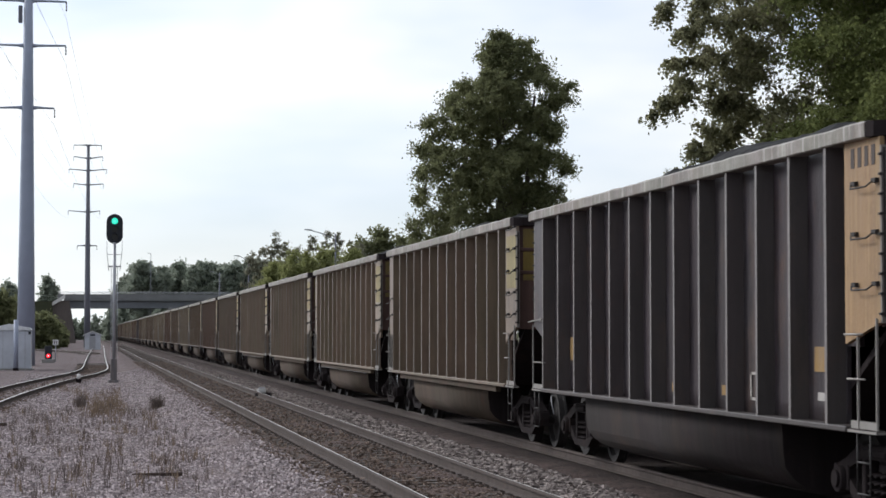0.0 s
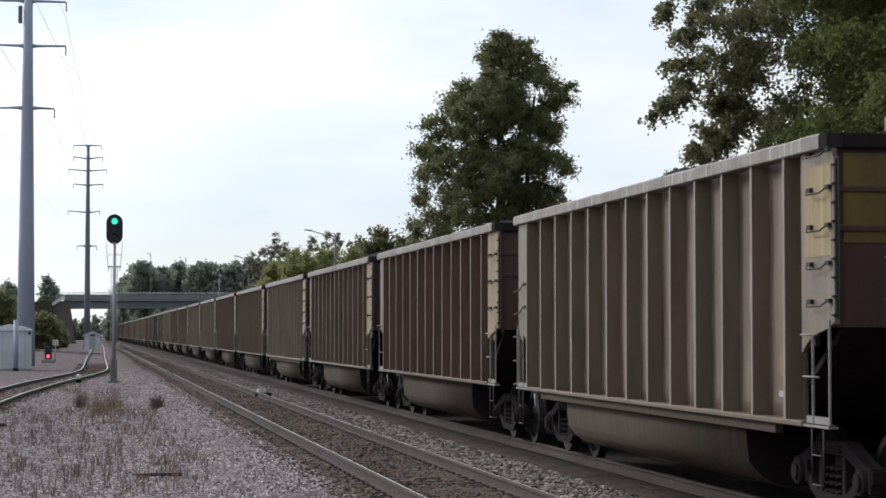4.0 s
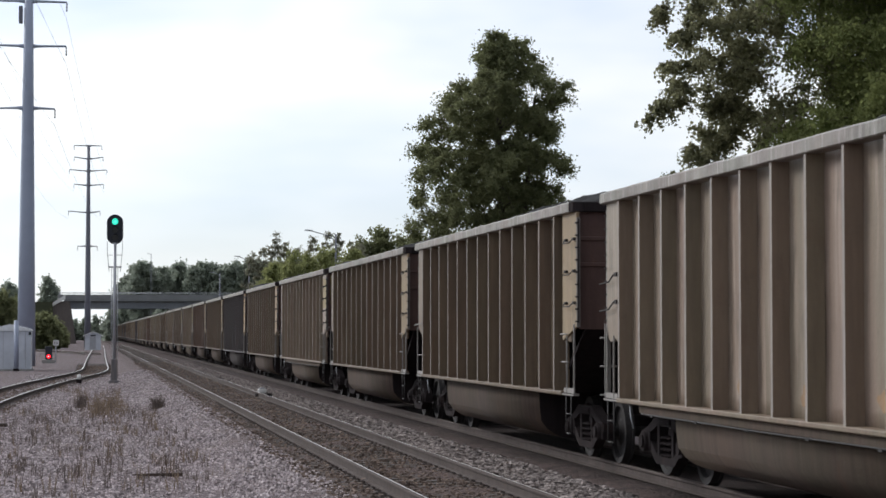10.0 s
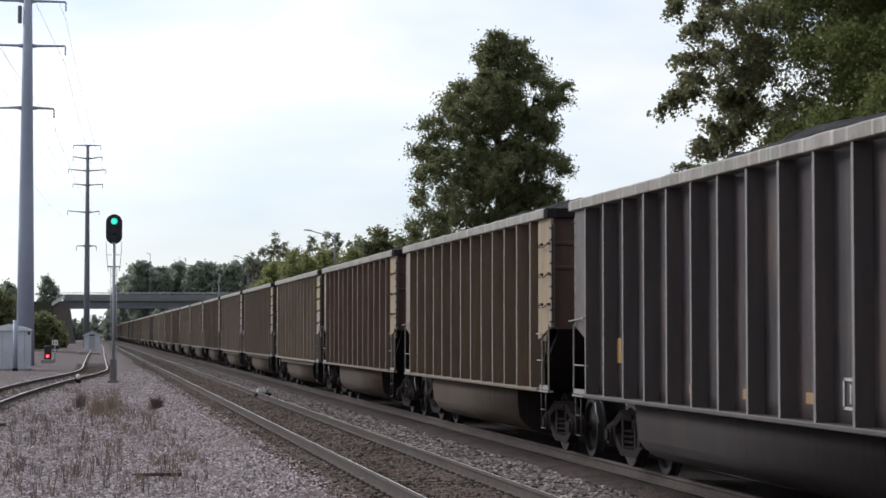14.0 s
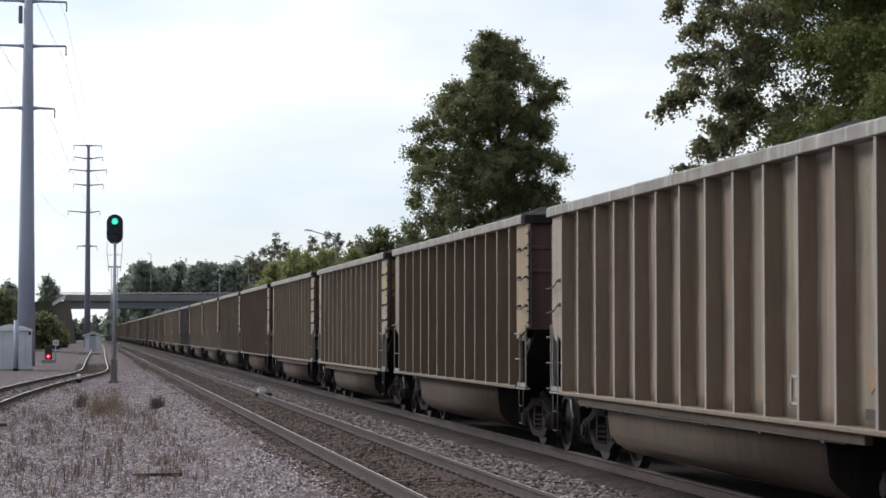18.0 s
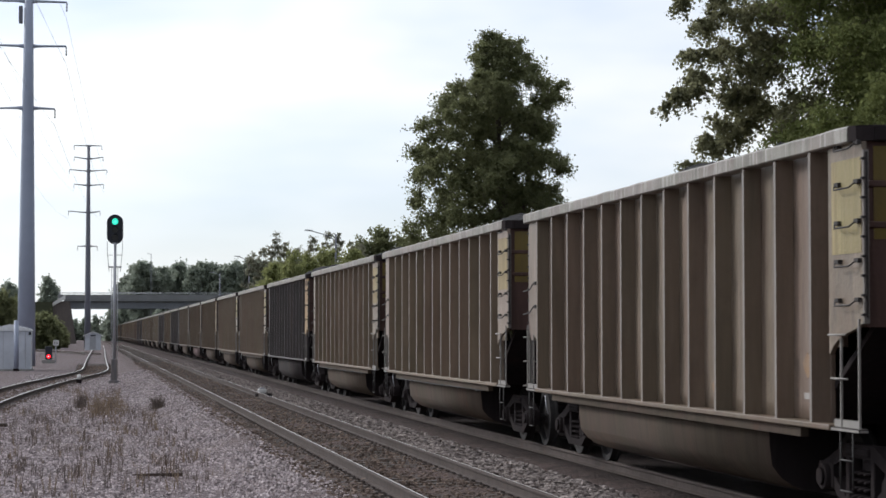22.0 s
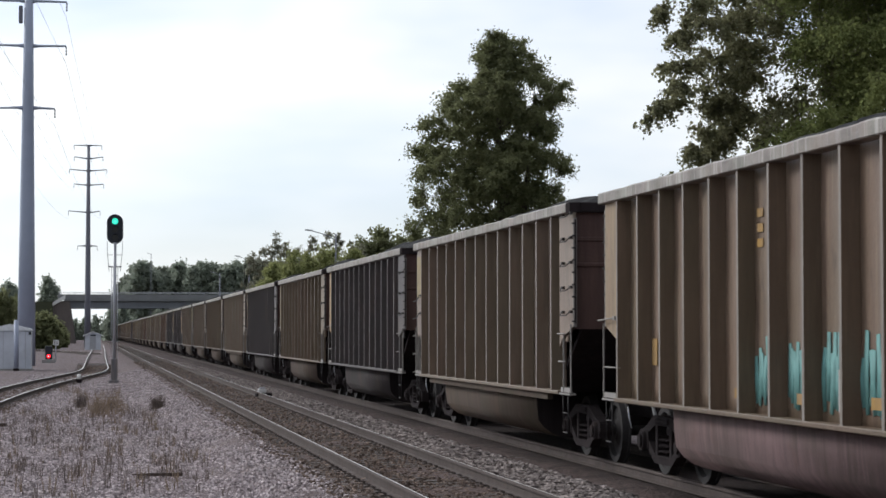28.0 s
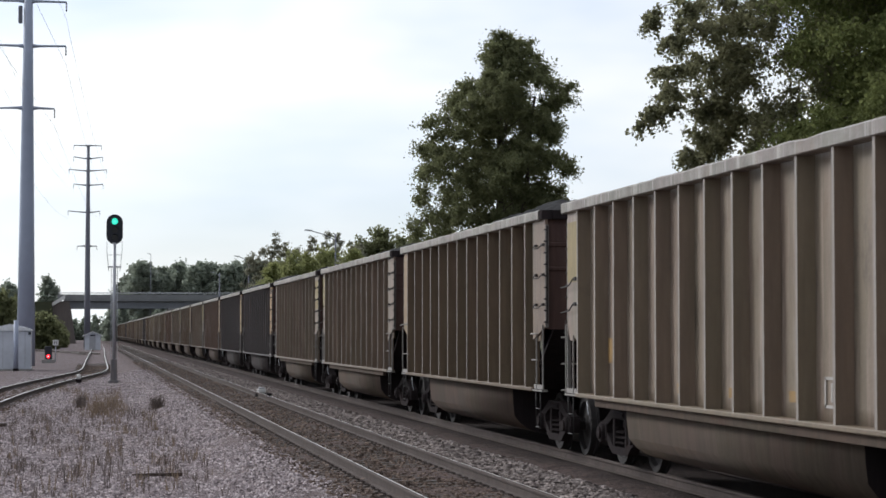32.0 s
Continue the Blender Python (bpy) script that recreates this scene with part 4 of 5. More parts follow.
def chalk(car):
    """White chalk scrawl and a dark sprayed smudge on one brown car."""
    def stroke(bm, pts, r):
        tube(bm, [(-1.385, y, z) for y, z in pts], r, 6)
        for v in bm.verts:
            v.co.x = -1.386 + max(-1.0, min(1.0, (v.co.x + 1.385) / r)) * 0.003
    bm = B()
    stroke(bm, [(-0.06 + 0.20 * math.cos(a * 0.5 + 0.8), 1.78 + 0.27 * math.sin(a * 0.5 + 0.8)) for a in range(12)] + [(-0.02, 1.70), (-0.10, 1.76)], 0.016)
    part("chalk_mark", bm, M_MARK_W, car, "white chalk ring")
    for z, a in ((1.86, 0.10), (1.58, 0.14)):
        bm = B()
        stroke(bm, [(-0.92 - 0.09 * q, z + (a if q % 2 else -a) * (0.6 + 0.4 * math.sin(q * 2.3)) + 0.03 * q) for q in range(8)], 0.015)
        part("chalk_mark", bm, M_MARK_W, car, "white chalk scrawl")
    for y, z, w, h in ((2.72, 1.62, 0.30, 0.26), (2.80, 1.36, 0.18, 0.30), (1.62, 1.50, 0.26, 0.34)):
        bm = B()
        prism(bm, [(y + w * math.cos(q * 0.785) * (0.6 + 0.25 * math.sin(q * 2.7 + y)), z + h * math.sin(q * 0.785) * (0.6 + 0.25 * math.cos(q * 1.9))) for q in range(8)], 0, -1.386, -1.381)
        part("paint_smudge", bm, M_SMOKE, car, "dark sprayed smudge")


def graffiti(car):
    """Faded teal spray paint between the ribs of one car, faded pink on its tub, yellow chalk bars above."""
    rng = random.Random(4)
    for o in car.children:
        if o.name.startswith("tub"):
            o.data = o.data.copy()
            o.data.materials[0] = M_TUB_PINK
    for edge in (-1.28, -0.24, 0.80, 1.84):
        bm = B()
        for q in range(9):
            a = edge + 0.15 + 0.09 * q
            low, high = 1.10 + rng.uniform(0, 0.14), 1.76 + rng.uniform(-0.16, 0.14)
            tube(bm, [(1.38, a, low), (1.38, a + rng.uniform(-0.05, 0.05), (low + high) / 2), (1.38, a + rng.uniform(-0.04, 0.04), high)], [0.05, 0.075, 0.05], 7)
        for v in bm.verts:
            v.co.x = 1.3845 + max(-1.0, min(1.0, (v.co.x - 1.38) / 0.07)) * 0.003
        part("graffiti", bm, M_TEAL, car, "faded teal spray-paint letter")
    for z in (2.82, 2.98, 3.14):
        mark(car, 1, -1.0, z, 0.20, 0.09, M_MARK_Y, "faded yellow bar")


def big_bars(car):
    """Large pale stencil bars, one to a bay, on one dark car."""
    for y in (5.25, 4.2, 3.15):
        for z, h in ((2.45, 0.20), (1.95, 0.20), (1.58, 0.06), (1.44, 0.06)):
            mark(car, 1, -y, z, 0.13, h, M_MARK_DIM, "dim pale stencil bar")


build_train()


# ---- trees ----
def leaf_cloud(name, centres, dirs, per, spread, size, rng, flat=0.6, droop=0.0):
    """Leaves round each twig: centres and dirs give the twigs."""
    n = len(centres) * per
    u = rng.random((len(centres), per, 1))
    p = centres[:, None, :] + dirs[:, None, :] * u + rng.normal(0, 1, (len(centres), per, 3)) * spread * (0.5 + 0.8 * u)
    p[:, :, 2:] -= droop * u * u
    p = p.reshape(-1, 3)
    a = rng.normal(0, 1, (n, 3))
    a /= np.linalg.norm(a, axis=1, keepdims=True)
    b = np.cross(a, rng.normal(0, 1, (n, 3)))
    b /= np.linalg.norm(b, axis=1, keepdims=True)
    c = np.cross(a, b)
    s = size * rng.uniform(0.55, 1.3, (n, 1))
    v = np.stack((p - a * s, p + b * s * flat + c * s * 0.15, p + a * s, p - b * s * flat + c * s * 0.15), 1).reshape(-1, 3)
    f = np.arange(4 * n).reshape(-1, 4)
    return data_of(name, v.tolist(), f.tolist())


def bough(name, centre, radius, twigs, per, size, seed, flat=0.8, droop=0.2, squash=0.8, spread=0.16):
    """A clump of twigs that radiate from its middle, each set with leaves."""
    rng = np.random.default_rng(seed)
    d = rng.normal(0, 1, (twigs, 3))
    d /= np.linalg.norm(d, axis=1, keepdims=True)
    d[:, 2] *= squash
    length = radius * rng.uniform(0.45, 1.15, (twigs, 1))
    start = np.array(centre)[None] + d * length * 0.25
    return leaf_cloud(name, start, d * length * 0.9, per, radius * spread, size, rng, flat, droop * radius)


def merged(name, clouds):
    vs, fs, n = [], [], 0
    for me in clouds:
        k = len(me.vertices)
        v = np.empty(3 * k)
        me.vertices.foreach_get("co", v)
        vs.append(v.reshape(-1, 3))
        fs.append(np.arange(k).reshape(-1, 4) + n)
        n += k
        bpy.data.meshes.remove(me)
    return data_of(name, np.concatenate(vs).tolist(), np.concatenate(fs).tolist())


SWAYING = []


def make_tree(name, label, at, height, trunk_r, clumps, leaf_mat, size, twigs, per, seed, groups=1, category="tree", sway=0.0, first_limb=0.25, trunks=1, droop=0.2, spread=0.16, flat=0.8, limb_to=0.8, thin=None, gust="tall"):
    """clumps: (x, y, z, radius) in the tree's space. The boughs fall into groups that sway apart."""
    t = thing(name, label, category, at=at)
    rng = random.Random(seed)
    bm = B()
    for q in range(trunks):
        lean = (rng.uniform(-0.12, 0.12) * trunks, rng.uniform(-0.1, 0.1) * trunks)
        pts = [(lean[0] * z * 0.4 + 0.12 * math.sin(z * 0.7 + q) * (z > 0), lean[1] * z * 0.4 + 0.1 * math.cos(z * 0.6), z) for z in [height * limb_to * k / 9 for k in range(10)]]
        pts[0] = (pts[0][0], pts[0][1], -0.3)
        tube(bm, pts, [trunk_r * (1.25 if k == 0 else 1.0 - 0.088 * k) for k in range(10)], 9)
    part("trunk", bm, M_BARK, t)
    sets = [[] for _ in range(groups)]
    order = sorted(range(len(clumps)), key=lambda i: (clumps[i][2] > height * 0.62, math.atan2(clumps[i][1], clumps[i][0])))
    for rank, i in enumerate(order):
        sets[rank * groups // len(order)].append(i)
    for gi, ids in enumerate(sets):
        if not ids:
            continue
        low = min(clumps[i][2] for i in ids)
        wood = B()
        clouds = []
        joined = []
        for i in sorted(ids, key=lambda q: math.hypot(clumps[q][0], clumps[q][1])):
            x, y, z, r = clumps[i]
            z0 = max(height * first_limb * 0.6, min(height * limb_to * 0.96, z - 0.45 * math.hypot(x, y) - 0.3 * r))
            fork = min(joined, key=lambda q: (q[0] - x) ** 2 + (q[1] - y) ** 2 + (q[2] - z) ** 2 + (4.0 if q[2] > z + 0.4 else 0.0), default=None)
            if fork and math.dist(fork, (x, y, z)) < 0.8 * math.hypot(x, y):
                start, girth = fork, 0.05
            else:
                start, girth = (0.0, 0.0, z0), 0.14
            mid = ((start[0] + x) / 2 + rng.uniform(-0.2, 0.2) * r, (start[1] + y) / 2 + rng.uniform(-0.2, 0.2) * r, (start[2] + z) / 2 + 0.15 * r)
            tube(wood, [start, mid, (x, y, z)], [trunk_r * girth, trunk_r * girth * 0.6, trunk_r * 0.02], 5, False)
            joined.append((x, y, z))
            for _ in range(5):
                d = Vector((rng.gauss(0, 1), rng.gauss(0, 1), rng.gauss(0, 0.8))).normalized() * r * 0.95
                tube(wood, [(x, y, z), Vector((x, y, z)) + d], [trunk_r * 0.025, trunk_r * 0.01], 4, False)
            clouds.append(bough("foliage", (x, y, z), r, int(twigs * (thin[1] if thin and x < thin[0] else 1.0)), per, size, seed * 1000 + i, flat, droop, 0.8, spread))
        limb = part("limb", wood, M_BARK, t)
        part("foliage", merged("foliage", clouds), leaf_mat, limb)
        if sway:
            SWAYING.append((limb, gust, gi, sway))
    return t


def envelope(profile, count, seed, depth=0.9, r=(0.8, 1.3), core=0.35):
    """Clump places inside a crown; profile: (z, reach to -x, reach to +x)."""
    rng = random.Random(seed)
    out = []
    zs = [q[0] for q in profile]
    tries = 0
    while len(out) < count and tries < 20000:
        tries += 1
        z = rng.uniform(zs[0], zs[-1])
        i = max(j for j in range(len(zs) - 1) if zs[j] <= z)
        s = (z - zs[i]) / (zs[i + 1] - zs[i])
        left = profile[i][1] + (profile[i + 1][1] - profile[i][1]) * s
        right = profile[i][2] + (profile[i + 1][2] - profile[i][2]) * s
        a = rng.uniform(0, 2 * math.pi)
        reach = math.sqrt(rng.uniform(core * core, 1.0))
        rr = rng.uniform(*r)
        wide = (right if math.cos(a) > 0 else -left)
        x = math.cos(a) * reach * max(0.15, wide - 0.75 * rr)
        y = math.sin(a) * reach * max(0.15, (right - left) / 2 * depth - 0.75 * rr)
        if rng.random() > 0.25 + 0.75 * (right - left) / 9.0:
            continue
        if all((x - o[0]) ** 2 + (y - o[1]) ** 2 + (z - o[2]) ** 2 > (0.62 * rr) ** 2 for o in out):
            out.append((x, y, z, rr))
    return out


def spray(x0, z0, x1, z1, x2, z2, r, rng):
    """Clumps along a drooping branch that bends at its middle."""
    out = []
    n = 4 + int(2.0 * (math.dist((x0, z0), (x1, z1)) + math.dist((x1, z1), (x2, z2))))
    y = rng.uniform(-1.6, 1.6)
    for k in range(n):
        s = k / (n - 1)
        a, b, c = (1 - s) ** 2, 2 * s * (1 - s), s * s
        q = r * (1.15 - 0.55 * s) * rng.uniform(0.75, 1.2)
        out.append((a * x0 + b * x1 + c * x2 + rng.uniform(-0.24, 0.24), y + rng.uniform(-0.3, 0.3), a * z0 + b * z1 + c * z2 + rng.uniform(-0.22, 0.22), q))
    return out


def build_trees():
    tall = envelope([(3.0, -5.0, 3.2), (6.0, -5.6, 3.6), (7.7, -5.8, 3.8), (9.8, -5.4, 4.1), (10.7, -5.6, 4.4), (11.8, -5.6, 4.3), (12.6, -5.0, 3.2), (13.5, -5.3, 3.3), (14.4, -4.3, 4.2), (15.3, -3.3, 4.5), (16.0, -2.6, 3.6), (17.0, -1.9, 2.9), (17.8, -1.4, 2.1), (18.6, -0.7, 0.9)], 560, 3, r=(0.5, 0.9), core=0.1)
    make_tree("tall_tree", "tall dark-green broadleaf tree with a tapering crown", (21.55, 110, -0.75), 19.0, 0.3, tall, M_LEAF_DARK, 0.064, 17, 27, 11, groups=8, sway=1.1, trunks=3, spread=0.15, droop=0.05)
    rng = random.Random(21)
    oak = []
    for path in ((-3.2, 10.4, -5.0, 10.8, -6.2, 10.0, 0.46), (-3.2, 9.8, -4.6, 10.2, -5.6, 9.6, 0.42), (-3.4, 9.2, -5.3, 9.7, -6.1, 7.6, 0.48), (-3.8, 8.9, -5.3, 8.7, -5.8, 7.9, 0.44),
                 (-3.4, 8.6, -4.6, 8.4, -5.2, 6.6, 0.46), (-3.2, 8.2, -4.2, 7.7, -4.5, 6.7, 0.44), (-4.0, 10.6, -5.3, 10.3, -5.2, 9.3, 0.42), (-2.8, 10.6, -3.7, 10.3, -3.7, 9.2, 0.46), (-3.0, 9.4, -4.3, 9.2, -5.2, 8.7, 0.44),
                 (-3.2, 9.0, -4.0, 8.8, -4.7, 7.6, 0.44), (-3.2, 7.9, -3.9, 7.3, -4.9, 6.4, 0.42), (-2.9, 8.2, -3.5, 7.7, -3.7, 6.8, 0.44)):
        oak += spray(*path, rng)
    oak += envelope([(3.0, -3.8, 1.0), (5.0, -4.2, 1.5), (7.0, -3.8, 2.0), (8.5, -3.5, 2.0), (10.0, -3.7, 2.0), (11.0, -5.2, 2.0), (13.5, -3.0, 2.0)], 200, 8, depth=0.7, r=(0.40, 0.85), core=0.0)
    make_tree("oak_tree", "broad oak tree with drooping olive-green outer branches", (19.1, 48, -0.75), 14.2, 0.26, oak, M_LEAF_OAK, 0.045, 30, 20, 12, groups=8, sway=1.0, droop=0.6, spread=0.13, thin=(-2.4, 0.52), gust="oak")
    back = envelope([(3.0, -5.5, 2.0), (6.0, -5.8, 2.4), (8.0, -5.6, 2.4), (10.5, -5.5, 2.4), (14.2, -5.0, 2.4)], 330, 15, depth=0.9, r=(0.6, 1.1), core=0.3)
    make_tree("maple_tree", "dense green broadleaf tree beside the oak", (20.2, 45.0, -0.75), 13.6, 0.25, back, M_LEAF_MAPLE, 0.044, 30, 30, 16, groups=1, droop=0.5, spread=0.15)
    hedge = ((13.9, 171, 6.6), (15.0, 173, 8.2), (16.2, 170, 8.9), (17.4, 172, 9.1), (18.6, 170, 9.2), (19.8, 173, 9.3), (21.0, 170, 9.1), (22.2, 172, 8.6), (23.4, 169, 7.8), (24.6, 166, 7.5), (25.6, 158, 7.5), (22.6, 150, 6.6), (21.0, 150, 6.6), (24.6, 146, 7.0))
    for i, (x, y, h) in enumerate(hedge):
        prof = [(1.0, -1.7, 1.7), (h * 0.5, -2.0, 2.0), (h * 0.8, -1.6, 1.6), (h, -0.8, 0.8)]
        make_tree("hedge_tree", "dense yellow-green hedge tree beyond the railway", (x, y, -0.75), h + 0.8, 0.08, envelope(prof, 70, 30 + i, r=(0.5, 0.9)), M_LEAF_SHRUB, 0.085, 16, 22, 40 + i, trunks=2, spread=0.2, limb_to=0.85)
    for i, (x, h) in enumerate(((13.6, 9.3), (14.6, 9.9), (15.5, 11.0), (16.6, 10.5), (17.6, 9.9), (18.9, 10.9), (20.0, 11.2), (21.2, 11.2), (22.1, 10.3), (23.2, 10.4))):
        prof = [(h * 0.62, -1.2, 1.2), (h * 0.82, -1.1, 1.1), (h, -0.35, 0.35)]
        make_tree("roadside_tree", "thin roadside tree with sparse olive sprigs", (x, 180 + 2 * math.sin(3 * i), -0.75), h + 0.2, 0.07, envelope(prof, 26, 430 + i, r=(0.24, 0.44)), M_LEAF_TWIG, 0.075, 8, 10, 440 + i, trunks=2, spread=0.22, limb_to=0.92)
    for i, (x, y, h, w) in enumerate(((25.3, 198, 11.0, 2.6), (27.2, 198, 12.6, 3.2), (29.5, 200, 11.7, 2.6), (30.6, 196, 11.6, 3.8), (25.5, 150, 8.0, 3.0), (34.0, 200, 13.5, 4.2))):
        prof = [(1.0, -w, w), (h * 0.5, -w * 1.05, w * 1.05), (h * 0.82, -w * 0.7, w * 0.7), (h, -w * 0.2, w * 0.25)]
        make_tree("background_tree", "dark-green rounded tree beyond the railway", (x, y, -0.75), h + 0.8, 0.2, envelope(prof, 80, 60 + i, r=(0.8, 1.3)), M_LEAF_DARK, 0.15, 16, 24, 70 + i, spread=0.2)
    # woods behind the road bridge
    rng = random.Random(5)
    for i in range(30):
        x = 10.0 + 1.85 * i + rng.uniform(-0.8, 0.8)
        h = 20.0 + 0.7 * math.sin(i * 0.75) + rng.uniform(-0.5, 0.9) - (2.8 if i == 0 else 0.8 if i == 1 else 0) + 0.065 * i
        w = rng.uniform(3.4, 4.2)
        prof = [(5.0, -w, w), (h * 0.5, -w * 1.15, w * 1.15), (h * 0.85, -w, w), (h, -w * 0.55, w * 0.55)]
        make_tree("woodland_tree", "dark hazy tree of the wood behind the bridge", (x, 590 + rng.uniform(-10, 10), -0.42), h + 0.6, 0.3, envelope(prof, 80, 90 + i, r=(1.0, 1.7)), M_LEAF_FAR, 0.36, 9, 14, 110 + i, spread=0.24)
    for i in range(16):
        x = -30.0 + 3.2 * i
        prof = [(0.4, -2.6, 2.6), (2.5, -2.8, 2.8), (5.0, -2.0, 2.0), (6.6 + math.sin(i * 2.1), -0.8, 0.8)]
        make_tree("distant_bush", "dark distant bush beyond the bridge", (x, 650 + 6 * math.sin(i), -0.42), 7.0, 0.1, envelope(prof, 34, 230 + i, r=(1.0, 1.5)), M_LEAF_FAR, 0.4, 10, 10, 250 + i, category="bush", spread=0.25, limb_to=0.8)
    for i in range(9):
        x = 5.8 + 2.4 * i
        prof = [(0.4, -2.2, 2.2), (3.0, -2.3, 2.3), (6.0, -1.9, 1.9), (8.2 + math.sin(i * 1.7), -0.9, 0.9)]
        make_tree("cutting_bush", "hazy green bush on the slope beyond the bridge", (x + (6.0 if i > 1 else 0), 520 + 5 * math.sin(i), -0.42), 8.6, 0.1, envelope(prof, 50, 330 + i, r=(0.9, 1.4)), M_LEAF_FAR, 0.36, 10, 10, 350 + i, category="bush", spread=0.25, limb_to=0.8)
    # bushes on the near side of the bridge and by the yard
    for i, (x, y, h, w) in enumerate(((-6.5, 300, 4.6, 3.0), (-10.5, 310, 6.8, 3.4), (-5.4, 330, 3.8, 2.4), (-14.5, 300, 8.0, 3.5), (-8.0, 350, 4.9, 3.5), (-6.2, 372, 4.6, 2.6), (-9.6, 235, 6.8, 2.6), (-13.0, 395, 6.0, 3.6), (-7.6, 390, 5.6, 3.0))):
        prof = [(0.4, -w, w), (h * 0.5, -w, w), (h * 0.85, -w * 0.65, w * 0.65), (h, -w * 0.3, w * 0.3)]
        make_tree("lineside_bush", "dense dark-green bush beside the yard", (x, y, -0.42), h + 0.5, 0.1, envelope(prof, 55, 140 + i, r=(0.8, 1.3)), M_LEAF_DARK, 0.24, 14, 14, 150 + i, category="bush", spread=0.2, limb_to=0.85)
    for i, (x, y, h, w) in enumerate(((-9.6, 520, 15.6, 3.3), (-18.6, 500, 14.0, 3.4), (-23.0, 520, 13.4, 3.5))):
        prof = [(3.0, -w * 0.8, w * 0.8), (h * 0.55, -w, w), (h * 0.85, -w * 0.75, w * 0.75), (h, -w * 0.3, w * 0.3)]
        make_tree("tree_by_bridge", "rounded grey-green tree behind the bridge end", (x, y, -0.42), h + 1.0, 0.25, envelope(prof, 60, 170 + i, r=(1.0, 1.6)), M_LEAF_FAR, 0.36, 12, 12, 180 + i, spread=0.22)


build_trees()


# ---- road bridge ----
def build_bridge():
    b = thing("road_bridge", "grey concrete and steel road bridge over the tracks", "bridge", at=(0, 460, 0))
    bm = B()
    box(bm, (-5.2, -6.0, 8.55), (70, 6.0, 9.15), 0.03)
    part("deck", bm, M_DECK, b)
    for y in (-5.4, -2.0, 2.0, 5.4):
        bm = B()
        prism(bm, [(y - 0.25, 7.0), (y + 0.25, 7.0), (y + 0.25, 7.06), (y + 0.03, 7.1), (y + 0.03, 8.45), (y + 0.25, 8.5), (y + 0.25, 8.55), (y - 0.25, 8.55), (y - 0.25, 8.5), (y - 0.03, 8.45), (y - 0.03, 7.1), (y - 0.25, 7.06)], 0, -6.3, 70)
        part("girder", bm, M_GIRDER, b, "dark painted steel girder")
    for y in (-5.8, 5.8):
        bm = B()
        prism(bm, [(y - 0.2, 9.15), (y + 0.2, 9.15), (y + 0.12, 9.95), (y - 0.12, 9.95)], 0, -6.5, 70)
        part("parapet", bm, M_DECK, b)
        bm = B()
        for k in range(25):
            tube(bm, [(-6.2 + 3.1 * k, y, 9.9), (-6.2 + 3.1 * k, y, 10.4)], 0.05, 5)
        tube(bm, [(-6.3, y, 10.4), (70, y, 10.4)], 0.05, 5)
        part("handrail", bm, M_GALV, b)
    bm = B()
    prism(bm, [(-13.0, -0.5), (-2.6, -0.5), (-4.0, 8.5), (-7.4, 8.5)], 1, -6.5, 6.5)
    part("abutment", bm, weathered("stained_abutment", (0.15, 0.125, 0.115), (0.10, 0.085, 0.075), 0.6, rough=0.95, coarse=0.3), b, "dark stained abutment")
    bm = B()
    prism(bm, [(-4.9, 9.0), (-8.0, 7.2), (-8.0, 7.9), (-4.9, 9.9)], 1, -6.9, -6.55)
    part("wing_wall", bm, plain("pale_new_concrete", (0.70, 0.69, 0.67), 0.9, 0.0, 0.25, 0.5), b, "pale concrete wing wall")
    bm = B()
    for y in (-5, 0, 5):
        box(bm, (17.0, y - 0.6, -0.6), (18.0, y + 0.6, 6.4), 0.05)
    box(bm, (16.8, -6.0, 6.3), (18.2, 6.0, 7.0), 0.05)
    part("pier", bm, M_CONCRETE, b)
    e = thing("road_embankment", "grassy embankment that carries the road to the bridge", "embankment", kind="structure", at=(0, 460, 0))
    bm = B()
    prism(bm, [(-95, -0.5), (-6.9, -0.5), (-7.6, 8.4), (-95, 8.4)], 1, -7.0, 7.0)
    part("slope", bm, plain("embankment_grass", (0.06, 0.065, 0.035), 0.95, 0.0, 0.5, 0.6), e)


build_bridge()


# ---- power line ----
def steel_pole(at, height, base_r, top_r, arms, material, label):
    """arms: (z, reach to the left, reach to the right, upward bend)."""
    t = thing("transmission_pole", label, "power pole", "poles of the power line", at=at)
    bm = B()
    tube(bm, [(0, 0, -0.4), (0, 0, height * 0.33), (0, 0, height * 0.66), (0, 0, height)], [base_r, base_r + (top_r - base_r) * 0.33, base_r + (top_r - base_r) * 0.66, top_r], 12)
    part("shaft", bm, material, t)
    for z, left, right, bend in arms:
        for s, reach in ((-1, left), (1, right)):
            if reach:
                r = base_r + (top_r - base_r) * z / height
                bm = B()
                tube(bm, [(s * r * 0.8, 0, z), (s * (r + 0.35), 0, z + 0.02), (s * reach, 0, z + bend)], [0.17, 0.10, 0.07], 6)
                arm = part("cross_arm", bm, material, t)
                bm = B()
                tube(bm, [(s * reach, 0, z + bend - 0.05 - 0.075 * q) for q in range(9)], [0.075 if q % 3 == 1 else 0.035 for q in range(9)], 6)
                part("insulator", bm, M_GLASS_INS, arm)
    return t


P1, P2 = (-4.285, 150.0, -0.42), (-0.20, 330.0, -0.42)
ARMS1 = [(25.45, 2.6, 2.62, 0.0), (22.3, 2.6, 2.6, 0.05), (17.95, 2.0, 1.85, -0.02)]
ARMS2 = [(31.1, 2.2, 2.0, 0.0), (29.1, 2.2, 2.2, 0.25), (27.2, 2.9, 2.8, 0.2), (25.0, 2.2, 2.3, 0.15), (20.8, 3.0, 1.8, 0.2), (15.6, 1.6, 1.4, 0.0)]


